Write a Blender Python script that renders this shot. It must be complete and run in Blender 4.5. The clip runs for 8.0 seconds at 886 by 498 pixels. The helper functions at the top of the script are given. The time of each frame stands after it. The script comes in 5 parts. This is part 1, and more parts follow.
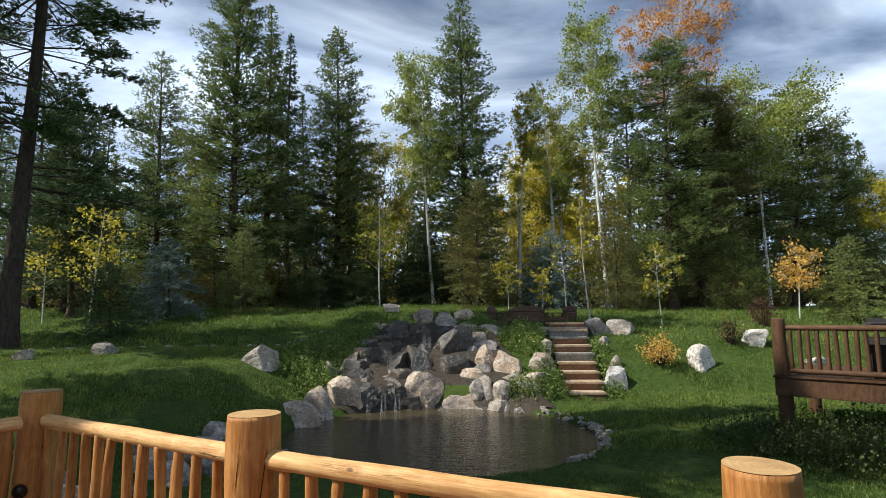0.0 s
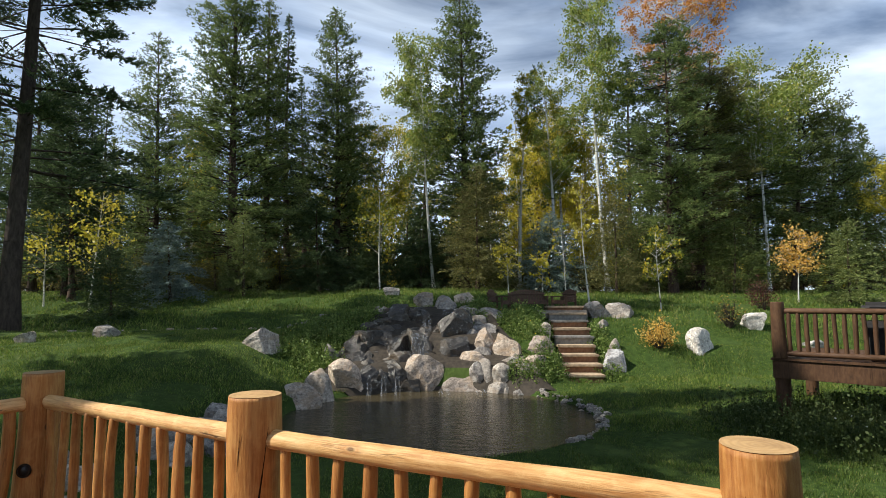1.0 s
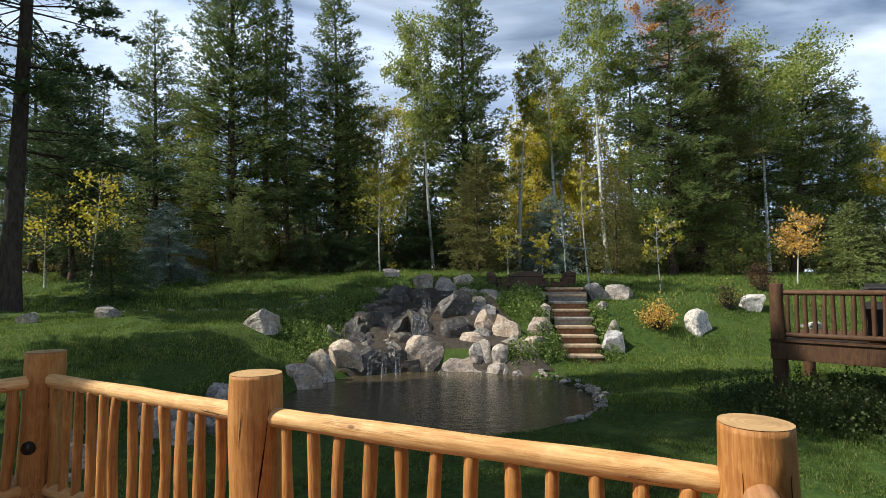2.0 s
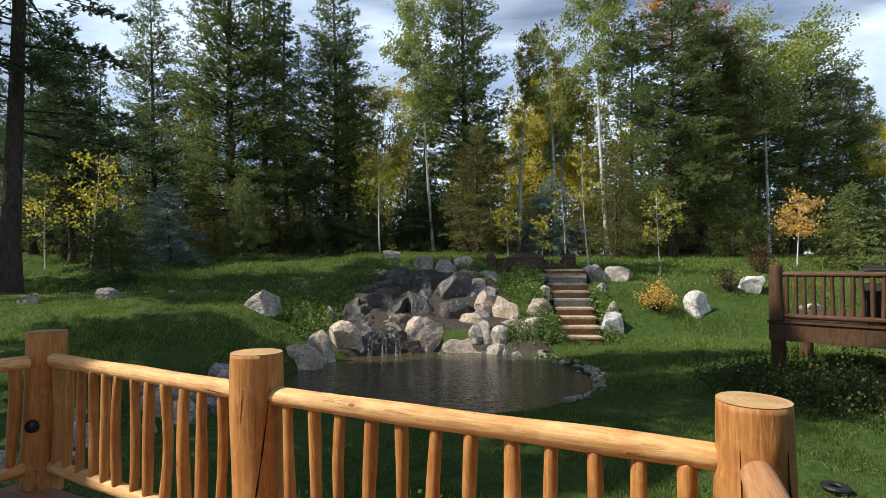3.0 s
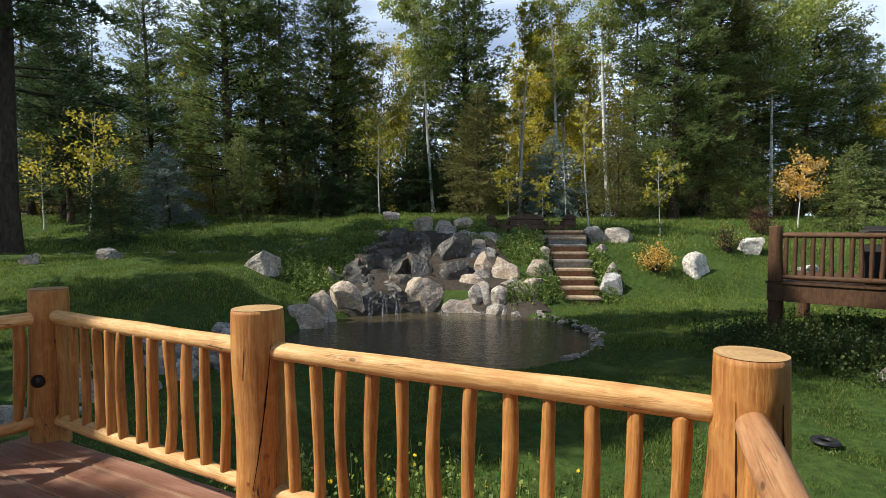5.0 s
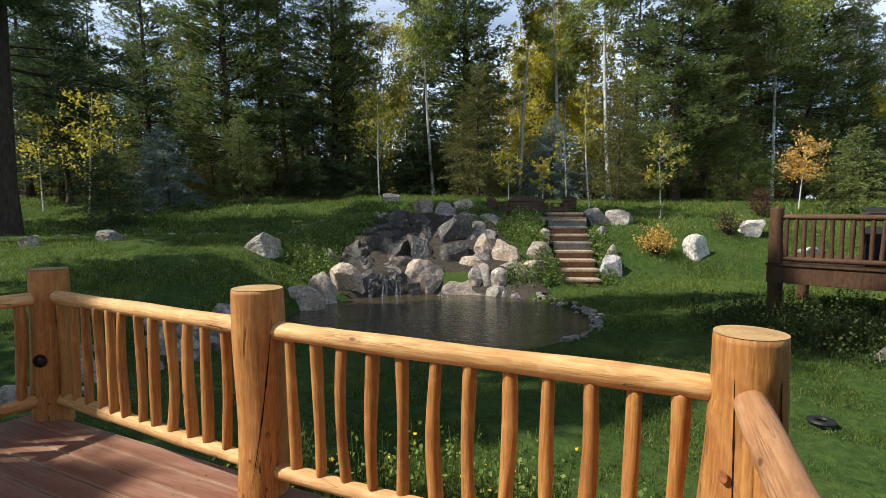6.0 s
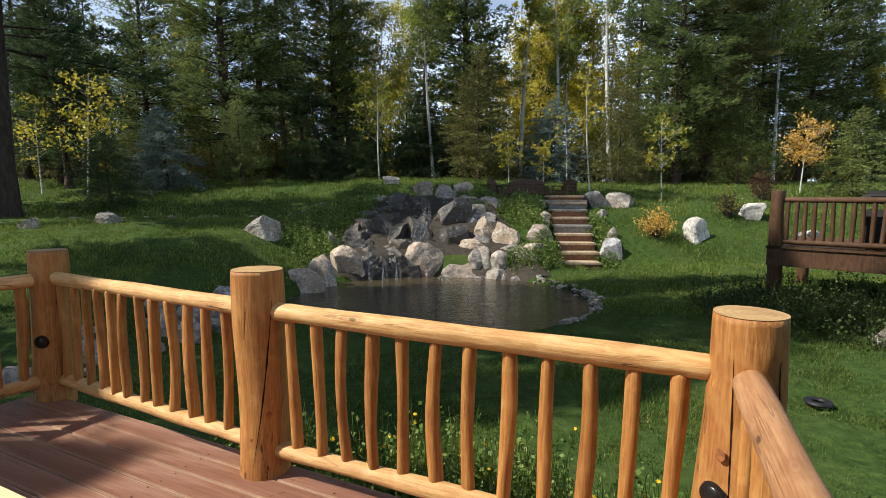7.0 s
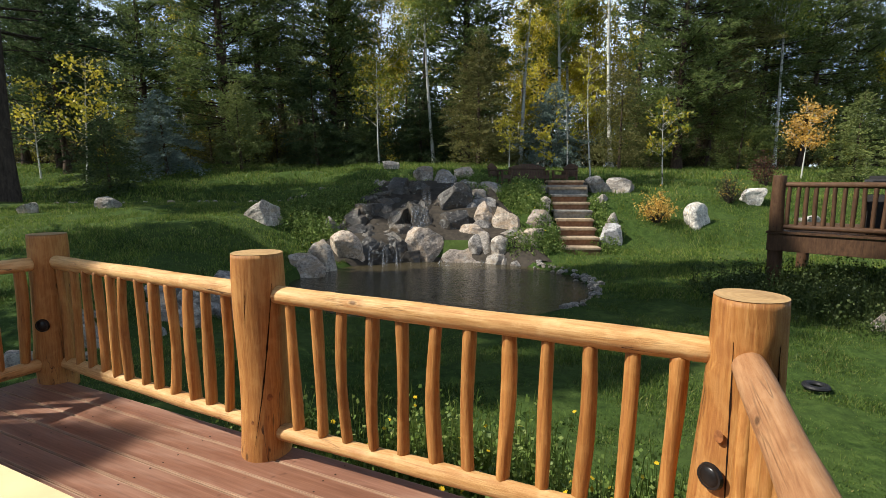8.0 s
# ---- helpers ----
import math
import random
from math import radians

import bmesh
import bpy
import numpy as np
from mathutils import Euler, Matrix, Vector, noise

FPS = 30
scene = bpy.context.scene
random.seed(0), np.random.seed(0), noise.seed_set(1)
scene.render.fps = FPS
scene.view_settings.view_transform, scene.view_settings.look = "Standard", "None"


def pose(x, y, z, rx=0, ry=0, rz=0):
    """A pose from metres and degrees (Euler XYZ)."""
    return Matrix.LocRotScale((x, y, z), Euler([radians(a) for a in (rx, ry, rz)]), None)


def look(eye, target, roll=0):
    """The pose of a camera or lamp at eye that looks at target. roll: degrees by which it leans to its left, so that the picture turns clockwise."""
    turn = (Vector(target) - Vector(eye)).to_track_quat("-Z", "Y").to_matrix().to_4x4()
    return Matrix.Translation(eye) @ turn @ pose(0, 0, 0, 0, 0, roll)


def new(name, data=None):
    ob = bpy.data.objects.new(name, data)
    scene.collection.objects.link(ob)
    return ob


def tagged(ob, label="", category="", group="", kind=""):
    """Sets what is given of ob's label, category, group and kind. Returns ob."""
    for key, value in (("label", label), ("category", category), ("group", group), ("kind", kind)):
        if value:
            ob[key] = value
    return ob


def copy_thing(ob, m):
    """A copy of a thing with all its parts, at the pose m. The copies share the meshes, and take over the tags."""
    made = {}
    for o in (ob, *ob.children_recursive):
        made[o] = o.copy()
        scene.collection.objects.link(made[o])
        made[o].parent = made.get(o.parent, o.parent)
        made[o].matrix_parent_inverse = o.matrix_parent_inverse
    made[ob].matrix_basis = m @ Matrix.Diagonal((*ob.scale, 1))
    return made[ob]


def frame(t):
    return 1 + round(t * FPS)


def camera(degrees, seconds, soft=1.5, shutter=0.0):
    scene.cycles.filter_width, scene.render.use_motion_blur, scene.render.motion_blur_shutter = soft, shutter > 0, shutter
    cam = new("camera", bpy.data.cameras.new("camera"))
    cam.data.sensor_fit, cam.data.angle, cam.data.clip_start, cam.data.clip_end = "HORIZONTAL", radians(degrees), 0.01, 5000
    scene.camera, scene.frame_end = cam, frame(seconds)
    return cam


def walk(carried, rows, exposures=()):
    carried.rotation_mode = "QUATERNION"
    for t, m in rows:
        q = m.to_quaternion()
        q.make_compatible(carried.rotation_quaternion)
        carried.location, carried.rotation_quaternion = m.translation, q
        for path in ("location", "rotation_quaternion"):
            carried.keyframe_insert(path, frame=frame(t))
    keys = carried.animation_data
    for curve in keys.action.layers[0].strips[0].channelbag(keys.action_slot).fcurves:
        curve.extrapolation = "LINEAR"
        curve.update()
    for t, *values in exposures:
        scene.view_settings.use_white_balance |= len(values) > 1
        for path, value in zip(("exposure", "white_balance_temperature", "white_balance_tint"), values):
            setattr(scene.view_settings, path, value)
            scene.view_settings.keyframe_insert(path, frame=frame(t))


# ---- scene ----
# Camera: a tilt down on a tripod head, the lens ahead of the pivot.
cam = camera(79.9, 8.0, soft=0.85)
PATH = [
    (0.0, pose(0, -0.0358, 1.4413, 97.489) @ pose(0, 0, 0, 0, 0, -0.22)),
    (0.5, pose(0, -0.0316, 1.4370, 96.659) @ pose(0, 0, 0, 0, 0, -0.20)),
    (1.0, pose(0, -0.0270, 1.4321, 95.741) @ pose(0, 0, 0, 0, 0, -0.18)),
    (1.5, pose(0, -0.0221, 1.4268, 94.761) @ pose(0, 0, 0, 0, 0, -0.15)),
    (3.0, pose(0, -0.0083, 1.4106, 91.839) @ pose(0, 0, 0, 0, 0, -0.09)),
    (3.5, pose(0, -0.0037, 1.4048, 90.833) @ pose(0, 0, 0, 0, 0, -0.07)),
    (4.0, pose(0, 0.0009, 1.3988, 89.786) @ pose(0, 0, 0, 0, 0, -0.04)),
    (4.5, pose(0, 0.0056, 1.3925, 88.721) @ pose(0, 0, 0, 0, 0, -0.02)),
    (6.0, pose(0, 0.0177, 1.3748, 85.791) @ pose(0, 0, 0, 0, 0, 0.05)),
    (6.5, pose(0, 0.0213, 1.3691, 84.860) @ pose(0, 0, 0, 0, 0, 0.07)),
    (7.0, pose(0, 0.0247, 1.3636, 83.981) @ pose(0, 0, 0, 0, 0, 0.09)),
    (7.5, pose(0, 0.0277, 1.3586, 83.173) @ pose(0, 0, 0, 0, 0, 0.11)),
    (8.0, pose(0, 0.0305, 1.3537, 82.400) @ pose(0, 0, 0, 0, 0, 0.13)),
]
walk(cam, PATH)

# ---------------------------------------------------------------- light
SUN_TO = Vector((-0.975, -0.2, 0)).normalized()
SUN_EL = radians(46)
sun_dir = SUN_TO * math.cos(SUN_EL) + Vector((0, 0, math.sin(SUN_EL)))
sun = new("sun", bpy.data.lights.new("sun", "SUN"))
sun.data.energy, sun.data.angle, sun.data.color = 6.9, radians(0.5), (1.0, 0.95, 0.85)
sun.matrix_world = look(sun_dir * 60, (0, 0, 0))

world = bpy.data.worlds.new("world")
scene.world = world
world.use_nodes = True
wn, wl = world.node_tree.nodes, world.node_tree.links
wn.clear()
w_out = wn.new("ShaderNodeOutputWorld")
w_bg = wn.new("ShaderNodeBackground")
w_sky = wn.new("ShaderNodeTexSky")
w_sky.sky_type, w_sky.sun_disc = "NISHITA", False
w_sky.sun_elevation = SUN_EL
w_sky.sun_rotation = math.atan2(SUN_TO.x, SUN_TO.y)
w_sky.altitude, w_sky.air_density, w_sky.dust_density = 1900, 1.0, 0.6
w_co = wn.new("ShaderNodeTexCoord")
w_map = wn.new("ShaderNodeMapping")
w_map.inputs["Scale"].default_value = (1.2, 2.2, 5.0)
w_map.inputs["Rotation"].default_value = (0.0, 0.35, 0.5)
w_no = wn.new("ShaderNodeTexNoise")
w_no.inputs["Scale"].default_value, w_no.inputs["Detail"].default_value = 1.3, 7
w_no.inputs["Roughness"].default_value, w_no.inputs["Distortion"].default_value = 0.52, 0.5
w_ra = wn.new("ShaderNodeValToRGB")
w_ra.color_ramp.elements[0].position, w_ra.color_ramp.elements[1].position = 0.32, 0.60
w_no2 = wn.new("ShaderNodeTexNoise")
w_no2.inputs["Scale"].default_value, w_no2.inputs["Detail"].default_value = 2.6, 5
w_ra2 = wn.new("ShaderNodeValToRGB")
w_ra2.color_ramp.elements[0].color, w_ra2.color_ramp.elements[1].color = (6.7, 8.6, 11.6, 1), (11.0, 12.8, 15.0, 1)
w_ra2.color_ramp.elements[0].position, w_ra2.color_ramp.elements[1].position = 0.36, 0.66
w_mix = wn.new("ShaderNodeMixRGB")
wl.new(w_co.outputs["Generated"], w_map.inputs["Vector"])
wl.new(w_map.outputs["Vector"], w_no.inputs["Vector"])
wl.new(w_map.outputs["Vector"], w_no2.inputs["Vector"])
wl.new(w_no.outputs["Fac"], w_ra.inputs["Fac"])
wl.new(w_no2.outputs["Fac"], w_ra2.inputs["Fac"])
w_sep = wn.new("ShaderNodeSeparateXYZ")  # the cloud thins out towards the zenith
w_ra3 = wn.new("ShaderNodeValToRGB")
w_ra3.color_ramp.elements[0].position, w_ra3.color_ramp.elements[1].position = 0.50, 0.85
w_ra3.color_ramp.elements[0].color, w_ra3.color_ramp.elements[1].color = (1, 1, 1, 1), (0.14, 0.14, 0.14, 1)
w_mul = wn.new("ShaderNodeMixRGB")
w_mul.blend_type = "MULTIPLY"
w_mul.inputs["Fac"].default_value = 1.0
wl.new(w_co.outputs["Generated"], w_sep.inputs["Vector"])
wl.new(w_sep.outputs["Z"], w_ra3.inputs["Fac"])
wl.new(w_ra.outputs["Color"], w_mul.inputs["Color1"])
wl.new(w_ra3.outputs["Color"], w_mul.inputs["Color2"])
wl.new(w_mul.outputs["Color"], w_mix.inputs["Fac"])
wl.new(w_sky.outputs["Color"], w_mix.inputs["Color1"])
wl.new(w_ra2.outputs["Color"], w_mix.inputs["Color2"])
wl.new(w_mix.outputs["Color"], w_bg.inputs["Color"])
w_bg.inputs["Strength"].default_value = 0.098
wl.new(w_bg.outputs["Background"], w_out.inputs["Surface"])
scene.view_settings.exposure = -0.06

# ---------------------------------------------------------------- materials


class Mat:
    """A node material in the making."""

    def __init__(self, name, rough=0.8, spec=0.3):
        self.m = bpy.data.materials.new(name)
        self.m.use_nodes = True
        self.n, self.l = self.m.node_tree.nodes, self.m.node_tree.links
        self.b = self.n["Principled BSDF"]
        self.b.inputs["Roughness"].default_value = rough
        self.b.inputs["Specular IOR Level"].default_value = spec

    def coord(self, scale=(1, 1, 1), kind="Object", rot=(0, 0, 0)):
        c, mp = self.n.new("ShaderNodeTexCoord"), self.n.new("ShaderNodeMapping")
        mp.inputs["Scale"].default_value = scale
        mp.inputs["Rotation"].default_value = rot
        self.l.new(c.outputs[kind], mp.inputs["Vector"])
        return mp.outputs["Vector"]

    def world_pos(self, scale=(1, 1, 1)):
        c, mp = self.n.new("ShaderNodeNewGeometry"), self.n.new("ShaderNodeMapping")
        mp.inputs["Scale"].default_value = scale
        self.l.new(c.outputs["Position"], mp.inputs["Vector"])
        return mp.outputs["Vector"]

    def noise(self, vec, scale=5, detail=5, rough=0.55, dist=0.0):
        t = self.n.new("ShaderNodeTexNoise")
        t.inputs["Scale"].default_value, t.inputs["Detail"].default_value = scale, detail
        t.inputs["Roughness"].default_value, t.inputs["Distortion"].default_value = rough, dist
        self.l.new(vec, t.inputs["Vector"])
        return t.outputs["Fac"]

    def ramp(self, fac, *stops):
        r = self.n.new("ShaderNodeValToRGB")
        e = r.color_ramp.elements
        while len(e) < len(stops):
            e.new(0.5)
        for k, (p, c) in zip(e, stops):
            k.position = p
            k.color = (c, c, c, 1) if isinstance(c, (int, float)) else (*c, 1)
        self.l.new(fac, r.inputs["Fac"])
        return r.outputs["Color"]

    def mix(self, fac, a, b, mode="MIX"):
        x = self.n.new("ShaderNodeMixRGB")
        x.blend_type = mode
        for sock, v in (("Fac", fac), ("Color1", a), ("Color2", b)):
            if isinstance(v, (int, float)):
                x.inputs[sock].default_value = v if sock == "Fac" else (v, v, v, 1)
            elif isinstance(v, tuple):
                x.inputs[sock].default_value = (*v, 1)
            else:
                self.l.new(v, x.inputs[sock])
        return x.outputs["Color"]

    def rand(self, kind="Object"):
        if kind == "Object":
            return self.n.new("ShaderNodeObjectInfo").outputs["Random"]
        return self.n.new("ShaderNodeNewGeometry").outputs["Random Per Island"]

    def bump(self, fac, strength=0.4, dist=0.02):
        b = self.n.new("ShaderNodeBump")
        b.inputs["Strength"].default_value, b.inputs["Distance"].default_value = strength, dist
        self.l.new(fac, b.inputs["Height"])
        self.l.new(b.outputs["Normal"], self.b.inputs["Normal"])

    def colour(self, c):
        self.l.new(c, self.b.inputs["Base Color"])
        return self.m

    def rough_from(self, c):
        self.l.new(c, self.b.inputs["Roughness"])


def leaf_material(name, stops, rough=0.55, trans=0.35, extra=None):
    m = Mat(name, rough, 0.25)
    c = m.ramp(m.rand("Island"), *stops)
    big = m.noise(m.world_pos(), 0.55, 3)
    c = m.mix(0.55, c, m.ramp(big, (0.3, (0.55, 0.6, 0.55)), (0.7, (1.35, 1.3, 1.2))), "MULTIPLY")
    m.colour(c)
    t = m.n.new("ShaderNodeBsdfTranslucent")
    m.l.new(c, t.inputs["Color"])
    s = m.n.new("ShaderNodeMixShader")
    s.inputs["Fac"].default_value = trans
    m.l.new(m.b.outputs["BSDF"], s.inputs[1])
    m.l.new(t.outputs["BSDF"], s.inputs[2])
    m.l.new(s.outputs["Shader"], m.n["Material Output"].inputs["Surface"])
    return m.m


def log_material(name, pale, mid, deep, gloss=0.5):
    """Peeled, oiled log: fine long grain, drying checks, knots and weather stains."""
    m = Mat(name, gloss, 0.35)
    grain = m.noise(m.coord((60, 60, 3.0)), 2.2, 8, 0.75, 0.4)
    streak = m.noise(m.coord((20, 20, 1.1)), 1.8, 5, 0.65, 0.6)
    broad = m.noise(m.coord((4.5, 4.5, 2.2)), 1.6, 5, 0.6, 1.0)
    c = m.ramp(m.mix(0.45, grain, streak), (0.36, deep), (0.50, mid), (0.64, pale))
    c = m.mix(m.ramp(broad, (0.40, 0.0), (0.66, 0.65)), c, m.mix(0.5, c, deep), "MIX")
    peel = m.noise(m.coord((9, 9, 5.5)), 1.5, 3, 0.5, 0.6)  # where the drawknife left the paler sapwood
    c = m.mix(m.ramp(peel, (0.52, 0.0), (0.62, 0.35)), c, pale)
    vo = m.n.new("ShaderNodeTexVoronoi")
    vo.inputs["Scale"].default_value = 1.0
    m.l.new(m.coord((10, 10, 4.6)), vo.inputs["Vector"])
    knots = m.ramp(vo.outputs["Distance"], (0.06, 1.0), (0.13, 0.0))
    ring = m.ramp(vo.outputs["Distance"], (0.10, 0.0), (0.16, 0.5), (0.34, 0.0))
    c = m.mix(ring, c, deep)
    c = m.mix(m.mix(1.0, knots, 0.85, "MULTIPLY"), c, tuple(0.3 * x for x in deep))
    cr = m.noise(m.coord((12, 12, 0.5)), 1.0, 4, 0.55, 0.3)
    crack = m.ramp(cr, (0.492, 0.0), (0.498, 1.0), (0.502, 1.0), (0.508, 0.0))
    gate = m.ramp(m.noise(m.coord((2.5, 2.5, 1.1)), 1.3, 1), (0.47, 0.0), (0.57, 0.9))
    crack = m.mix(1.0, crack, gate, "MULTIPLY")
    c = m.mix(crack, c, (0.035, 0.016, 0.008))
    tint = m.ramp(m.rand("Object"), (0.0, (0.84, 0.79, 0.74)), (1.0, (1.10, 1.08, 1.06)))
    c = m.mix(1.0, c, tint, "MULTIPLY")
    m.bump(m.mix(crack, m.mix(0.5, grain, m.mix(0.5, streak, peel)), 0.0), 0.6, 0.012)
    m.rough_from(m.ramp(broad, (0.3, gloss - 0.08), (0.7, gloss + 0.2)))
    return m.colour(c)


honey = log_material("honey_log", (0.58, 0.315, 0.105), (0.435, 0.197, 0.054), (0.262, 0.095, 0.025))
# Paler than the posts: the sun on the rails is put into the colour.
honey_rail = log_material("sunlit_rail_log", (0.82, 0.57, 0.28), (0.66, 0.395, 0.155), (0.41, 0.18, 0.055))
# Duller, greyer copy: grazing light along this rail, put into the colour.
grey_rail = log_material("grazing_light_log", (0.50, 0.29, 0.15), (0.40, 0.205, 0.095), (0.24, 0.105, 0.045), 0.6)
stain = log_material("brown_stained_log", (0.135, 0.072, 0.034), (0.088, 0.044, 0.020), (0.046, 0.021, 0.010), 0.65)


def end_grain_material():
    m = Mat("end_grain", 0.6, 0.25)
    w = m.n.new("ShaderNodeTexWave")
    w.wave_type, w.rings_direction = "RINGS", "Z"
    w.inputs["Scale"].default_value, w.inputs["Distortion"].default_value = 13, 5.0
    w.inputs["Detail"].default_value = 3
    m.l.new(m.coord(), w.inputs["Vector"])
    c = m.ramp(w.outputs["Fac"], (0.1, (0.48, 0.30, 0.135)), (0.8, (0.535, 0.345, 0.16)))
    dirt = m.noise(m.coord(), 9, 5, 0.6)
    c = m.mix(m.ramp(dirt, (0.42, 0.0), (0.75, 0.7)), c, (0.26, 0.15, 0.065))
    m.bump(w.outputs["Fac"], 0.15, 0.004)
    return m.colour(c)


end_grain = end_grain_material()


def deck_material():
    m = Mat("red_deck_board", 0.5, 0.35)
    grain = m.noise(m.coord((1.0, 22, 22)), 2.5, 6, 0.6, 0.3)
    c = m.ramp(grain, (0.25, (0.150, 0.066, 0.041)), (0.55, (0.240, 0.116, 0.074)), (0.8, (0.32, 0.172, 0.116)))
    wear = m.noise(m.coord((1.2, 4, 4)), 1.4, 5, 0.6, 0.6)
    c = m.mix(m.ramp(wear, (0.48, 0.0), (0.75, 0.6)), c, (0.38, 0.235, 0.17))
    nails = m.noise(m.coord((6, 14, 14)), 1.5, 2, 0.4)
    c = m.mix(m.ramp(nails, (0.72, 0.0), (0.77, 0.7)), c, (0.05, 0.022, 0.012))
    c = m.mix(1.0, c, m.ramp(m.rand(), (0.0, (0.84, 0.82, 0.8)), (1.0, (1.12, 1.1, 1.08))), "MULTIPLY")
    sep = m.n.new("ShaderNodeSeparateXYZ")
    m.l.new(m.coord(), sep.inputs["Vector"])
    ab = m.n.new("ShaderNodeMath")
    ab.operation = "ABSOLUTE"
    m.l.new(sep.outputs["Y"], ab.inputs[0])
    # Pale board edges: sun caught along the gaps, painted in and broken by the wear.
    edge = m.mix(1.0, m.ramp(ab.outputs["Value"], (0.059, 0.0), (0.065, 0.75)), m.ramp(wear, (0.3, 0.25), (0.6, 1.0)), "MULTIPLY")
    c = m.mix(edge, c, (0.52, 0.36, 0.24))
    m.bump(grain, 0.25, 0.004)
    m.rough_from(m.ramp(wear, (0.3, 0.36), (0.7, 0.62)))
    return m.colour(c)


deck_red = deck_material()


def ground_material():
    m = Mat("grass_ground", 0.95, 0.1)
    p = m.world_pos()
    fine = m.noise(p, 9, 6, 0.65)
    patch = m.noise(p, 0.55, 4, 0.55)
    c = m.ramp(fine, (0.3, (0.020, 0.040, 0.009)), (0.6, (0.054, 0.092, 0.020)), (0.8, (0.105, 0.145, 0.036)))
    c = m.mix(m.ramp(patch, (0.45, 0.0), (0.7, 0.6)), c, (0.080, 0.108, 0.030))
    sep = m.n.new("ShaderNodeSeparateXYZ")
    m.l.new(m.world_pos(), sep.inputs["Vector"])
    ad = m.n.new("ShaderNodeMath")
    ad.operation = "MULTIPLY_ADD"
    ad.inputs[1].default_value = 5.0
    m.l.new(patch, ad.inputs[0])
    m.l.new(sep.outputs["Y"], ad.inputs[2])
    sc = m.n.new("ShaderNodeMath")
    sc.operation = "MULTIPLY"
    sc.inputs[1].default_value = 0.01
    m.l.new(ad.outputs["Value"], sc.inputs[0])
    floor_c = m.ramp(m.noise(p, 3, 6, 0.65), (0.3, (0.028, 0.022, 0.012)), (0.7, (0.095, 0.078, 0.036)))
    c = m.mix(m.ramp(sc.outputs["Value"], (0.262, 0.0), (0.30, 1.0)), c, floor_c)
    m.bump(fine, 0.8, 0.06)
    return m.colour(c)


grass_ground = ground_material()


def rock_material(name, base, light, rust, wet=False):
    m = Mat(name, 0.35 if wet else 0.88, 0.4 if wet else 0.2)
    p = m.coord()
    g = m.world_pos()
    a = m.noise(p, 2.2, 6, 0.62, 0.5)
    b = m.noise(g, 16, 7, 0.75)
    c = m.ramp(a, (0.3, tuple(0.5 * x for x in base)), (0.5, base), (0.68, light))
    c = m.mix(0.85, c, m.ramp(b, (0.34, 0.22), (0.5, 0.95), (0.66, 1.6)), "MULTIPLY")
    r = m.noise(m.world_pos((1, 1, 1.8)), 2.4, 5, 0.65, 0.8)
    c = m.mix(m.ramp(r, (0.50, 0.0), (0.64, 0.7)), c, rust)
    vein = m.noise(m.world_pos((1.2, 1.2, 3.0)), 3.0, 5, 0.6, 1.2)
    split = m.ramp(vein, (0.475, 0.0), (0.495, 1.0), (0.505, 1.0), (0.525, 0.0))
    c = m.mix(m.mix(1.0, split, 0.35, "MULTIPLY"), c, tuple(0.25 * x for x in base))
    lich = m.noise(g, 8, 4, 0.6)
    c = m.mix(m.ramp(lich, (0.60, 0.0), (0.64, 0.6)), c, (0.33, 0.33, 0.29))
    c = m.mix(1.0, c, m.ramp(m.rand(), (0.0, (0.68, 0.69, 0.72)), (1.0, (1.18, 1.13, 1.06))), "MULTIPLY")
    m.bump(m.mix(0.45, a, b), 0.9, 0.06)
    return m.colour(c)


rock_grey = rock_material("grey_granite", (0.36, 0.33, 0.295), (0.62, 0.58, 0.52), (0.33, 0.26, 0.19))
rock_tan = rock_material("tan_granite", (0.46, 0.385, 0.315), (0.66, 0.58, 0.49), (0.41, 0.30, 0.20))
# Nearly white: the sun on these boulders is put into the colour.
rock_sunlit = rock_material("sunlit_pale_granite", (0.60, 0.58, 0.55), (0.78, 0.76, 0.72), (0.40, 0.35, 0.29))
# Dark for wetness and also for the shade on the falls, put into the colour.
rock_wet_shade = rock_material("wet_shaded_granite", (0.078, 0.071, 0.062), (0.15, 0.138, 0.122), (0.12, 0.085, 0.05), True)


def plain(name, col, rough=0.6, spec=0.3, metal=0.0, var=0.25, scale=20):
    m = Mat(name, rough, spec)
    m.b.inputs["Metallic"].default_value = metal
    n = m.noise(m.coord(), scale, 5, 0.6)
    c = m.ramp(n, (0.3, tuple(x * (1 - var) for x in col)), (0.7, tuple(x * (1 + var) for x in col)))
    m.bump(n, 0.2, 0.004)
    return m.colour(c)


black_metal = plain("black_metal", (0.016, 0.014, 0.013), 0.3, 0.5, 0.3)
black_rubber = plain("black_rubber", (0.014, 0.014, 0.016), 0.55)
grill_black = plain("charcoal_cover", (0.030, 0.028, 0.028), 0.7)
chair_brown = plain("weathered_brown_wood", (0.095, 0.055, 0.035), 0.7, 0.3, 0, 0.4, 12)
step_tread = plain("pale_worn_timber", (0.40, 0.30, 0.20), 0.85, 0.2, 0, 0.3, 9)
step_riser = plain("red_brown_timber", (0.22, 0.115, 0.065), 0.85, 0.2, 0, 0.35, 9)
step_stone = plain("grey_step_stone", (0.25, 0.235, 0.21), 0.9, 0.2, 0, 0.35, 9)
patio_stone = plain("patio_flagstone", (0.24, 0.215, 0.185), 0.9, 0.2, 0, 0.3, 6)
table_wood = plain("pale_table_wood", (0.74, 0.60, 0.33), 0.5, 0.3, 0, 0.12, 5)
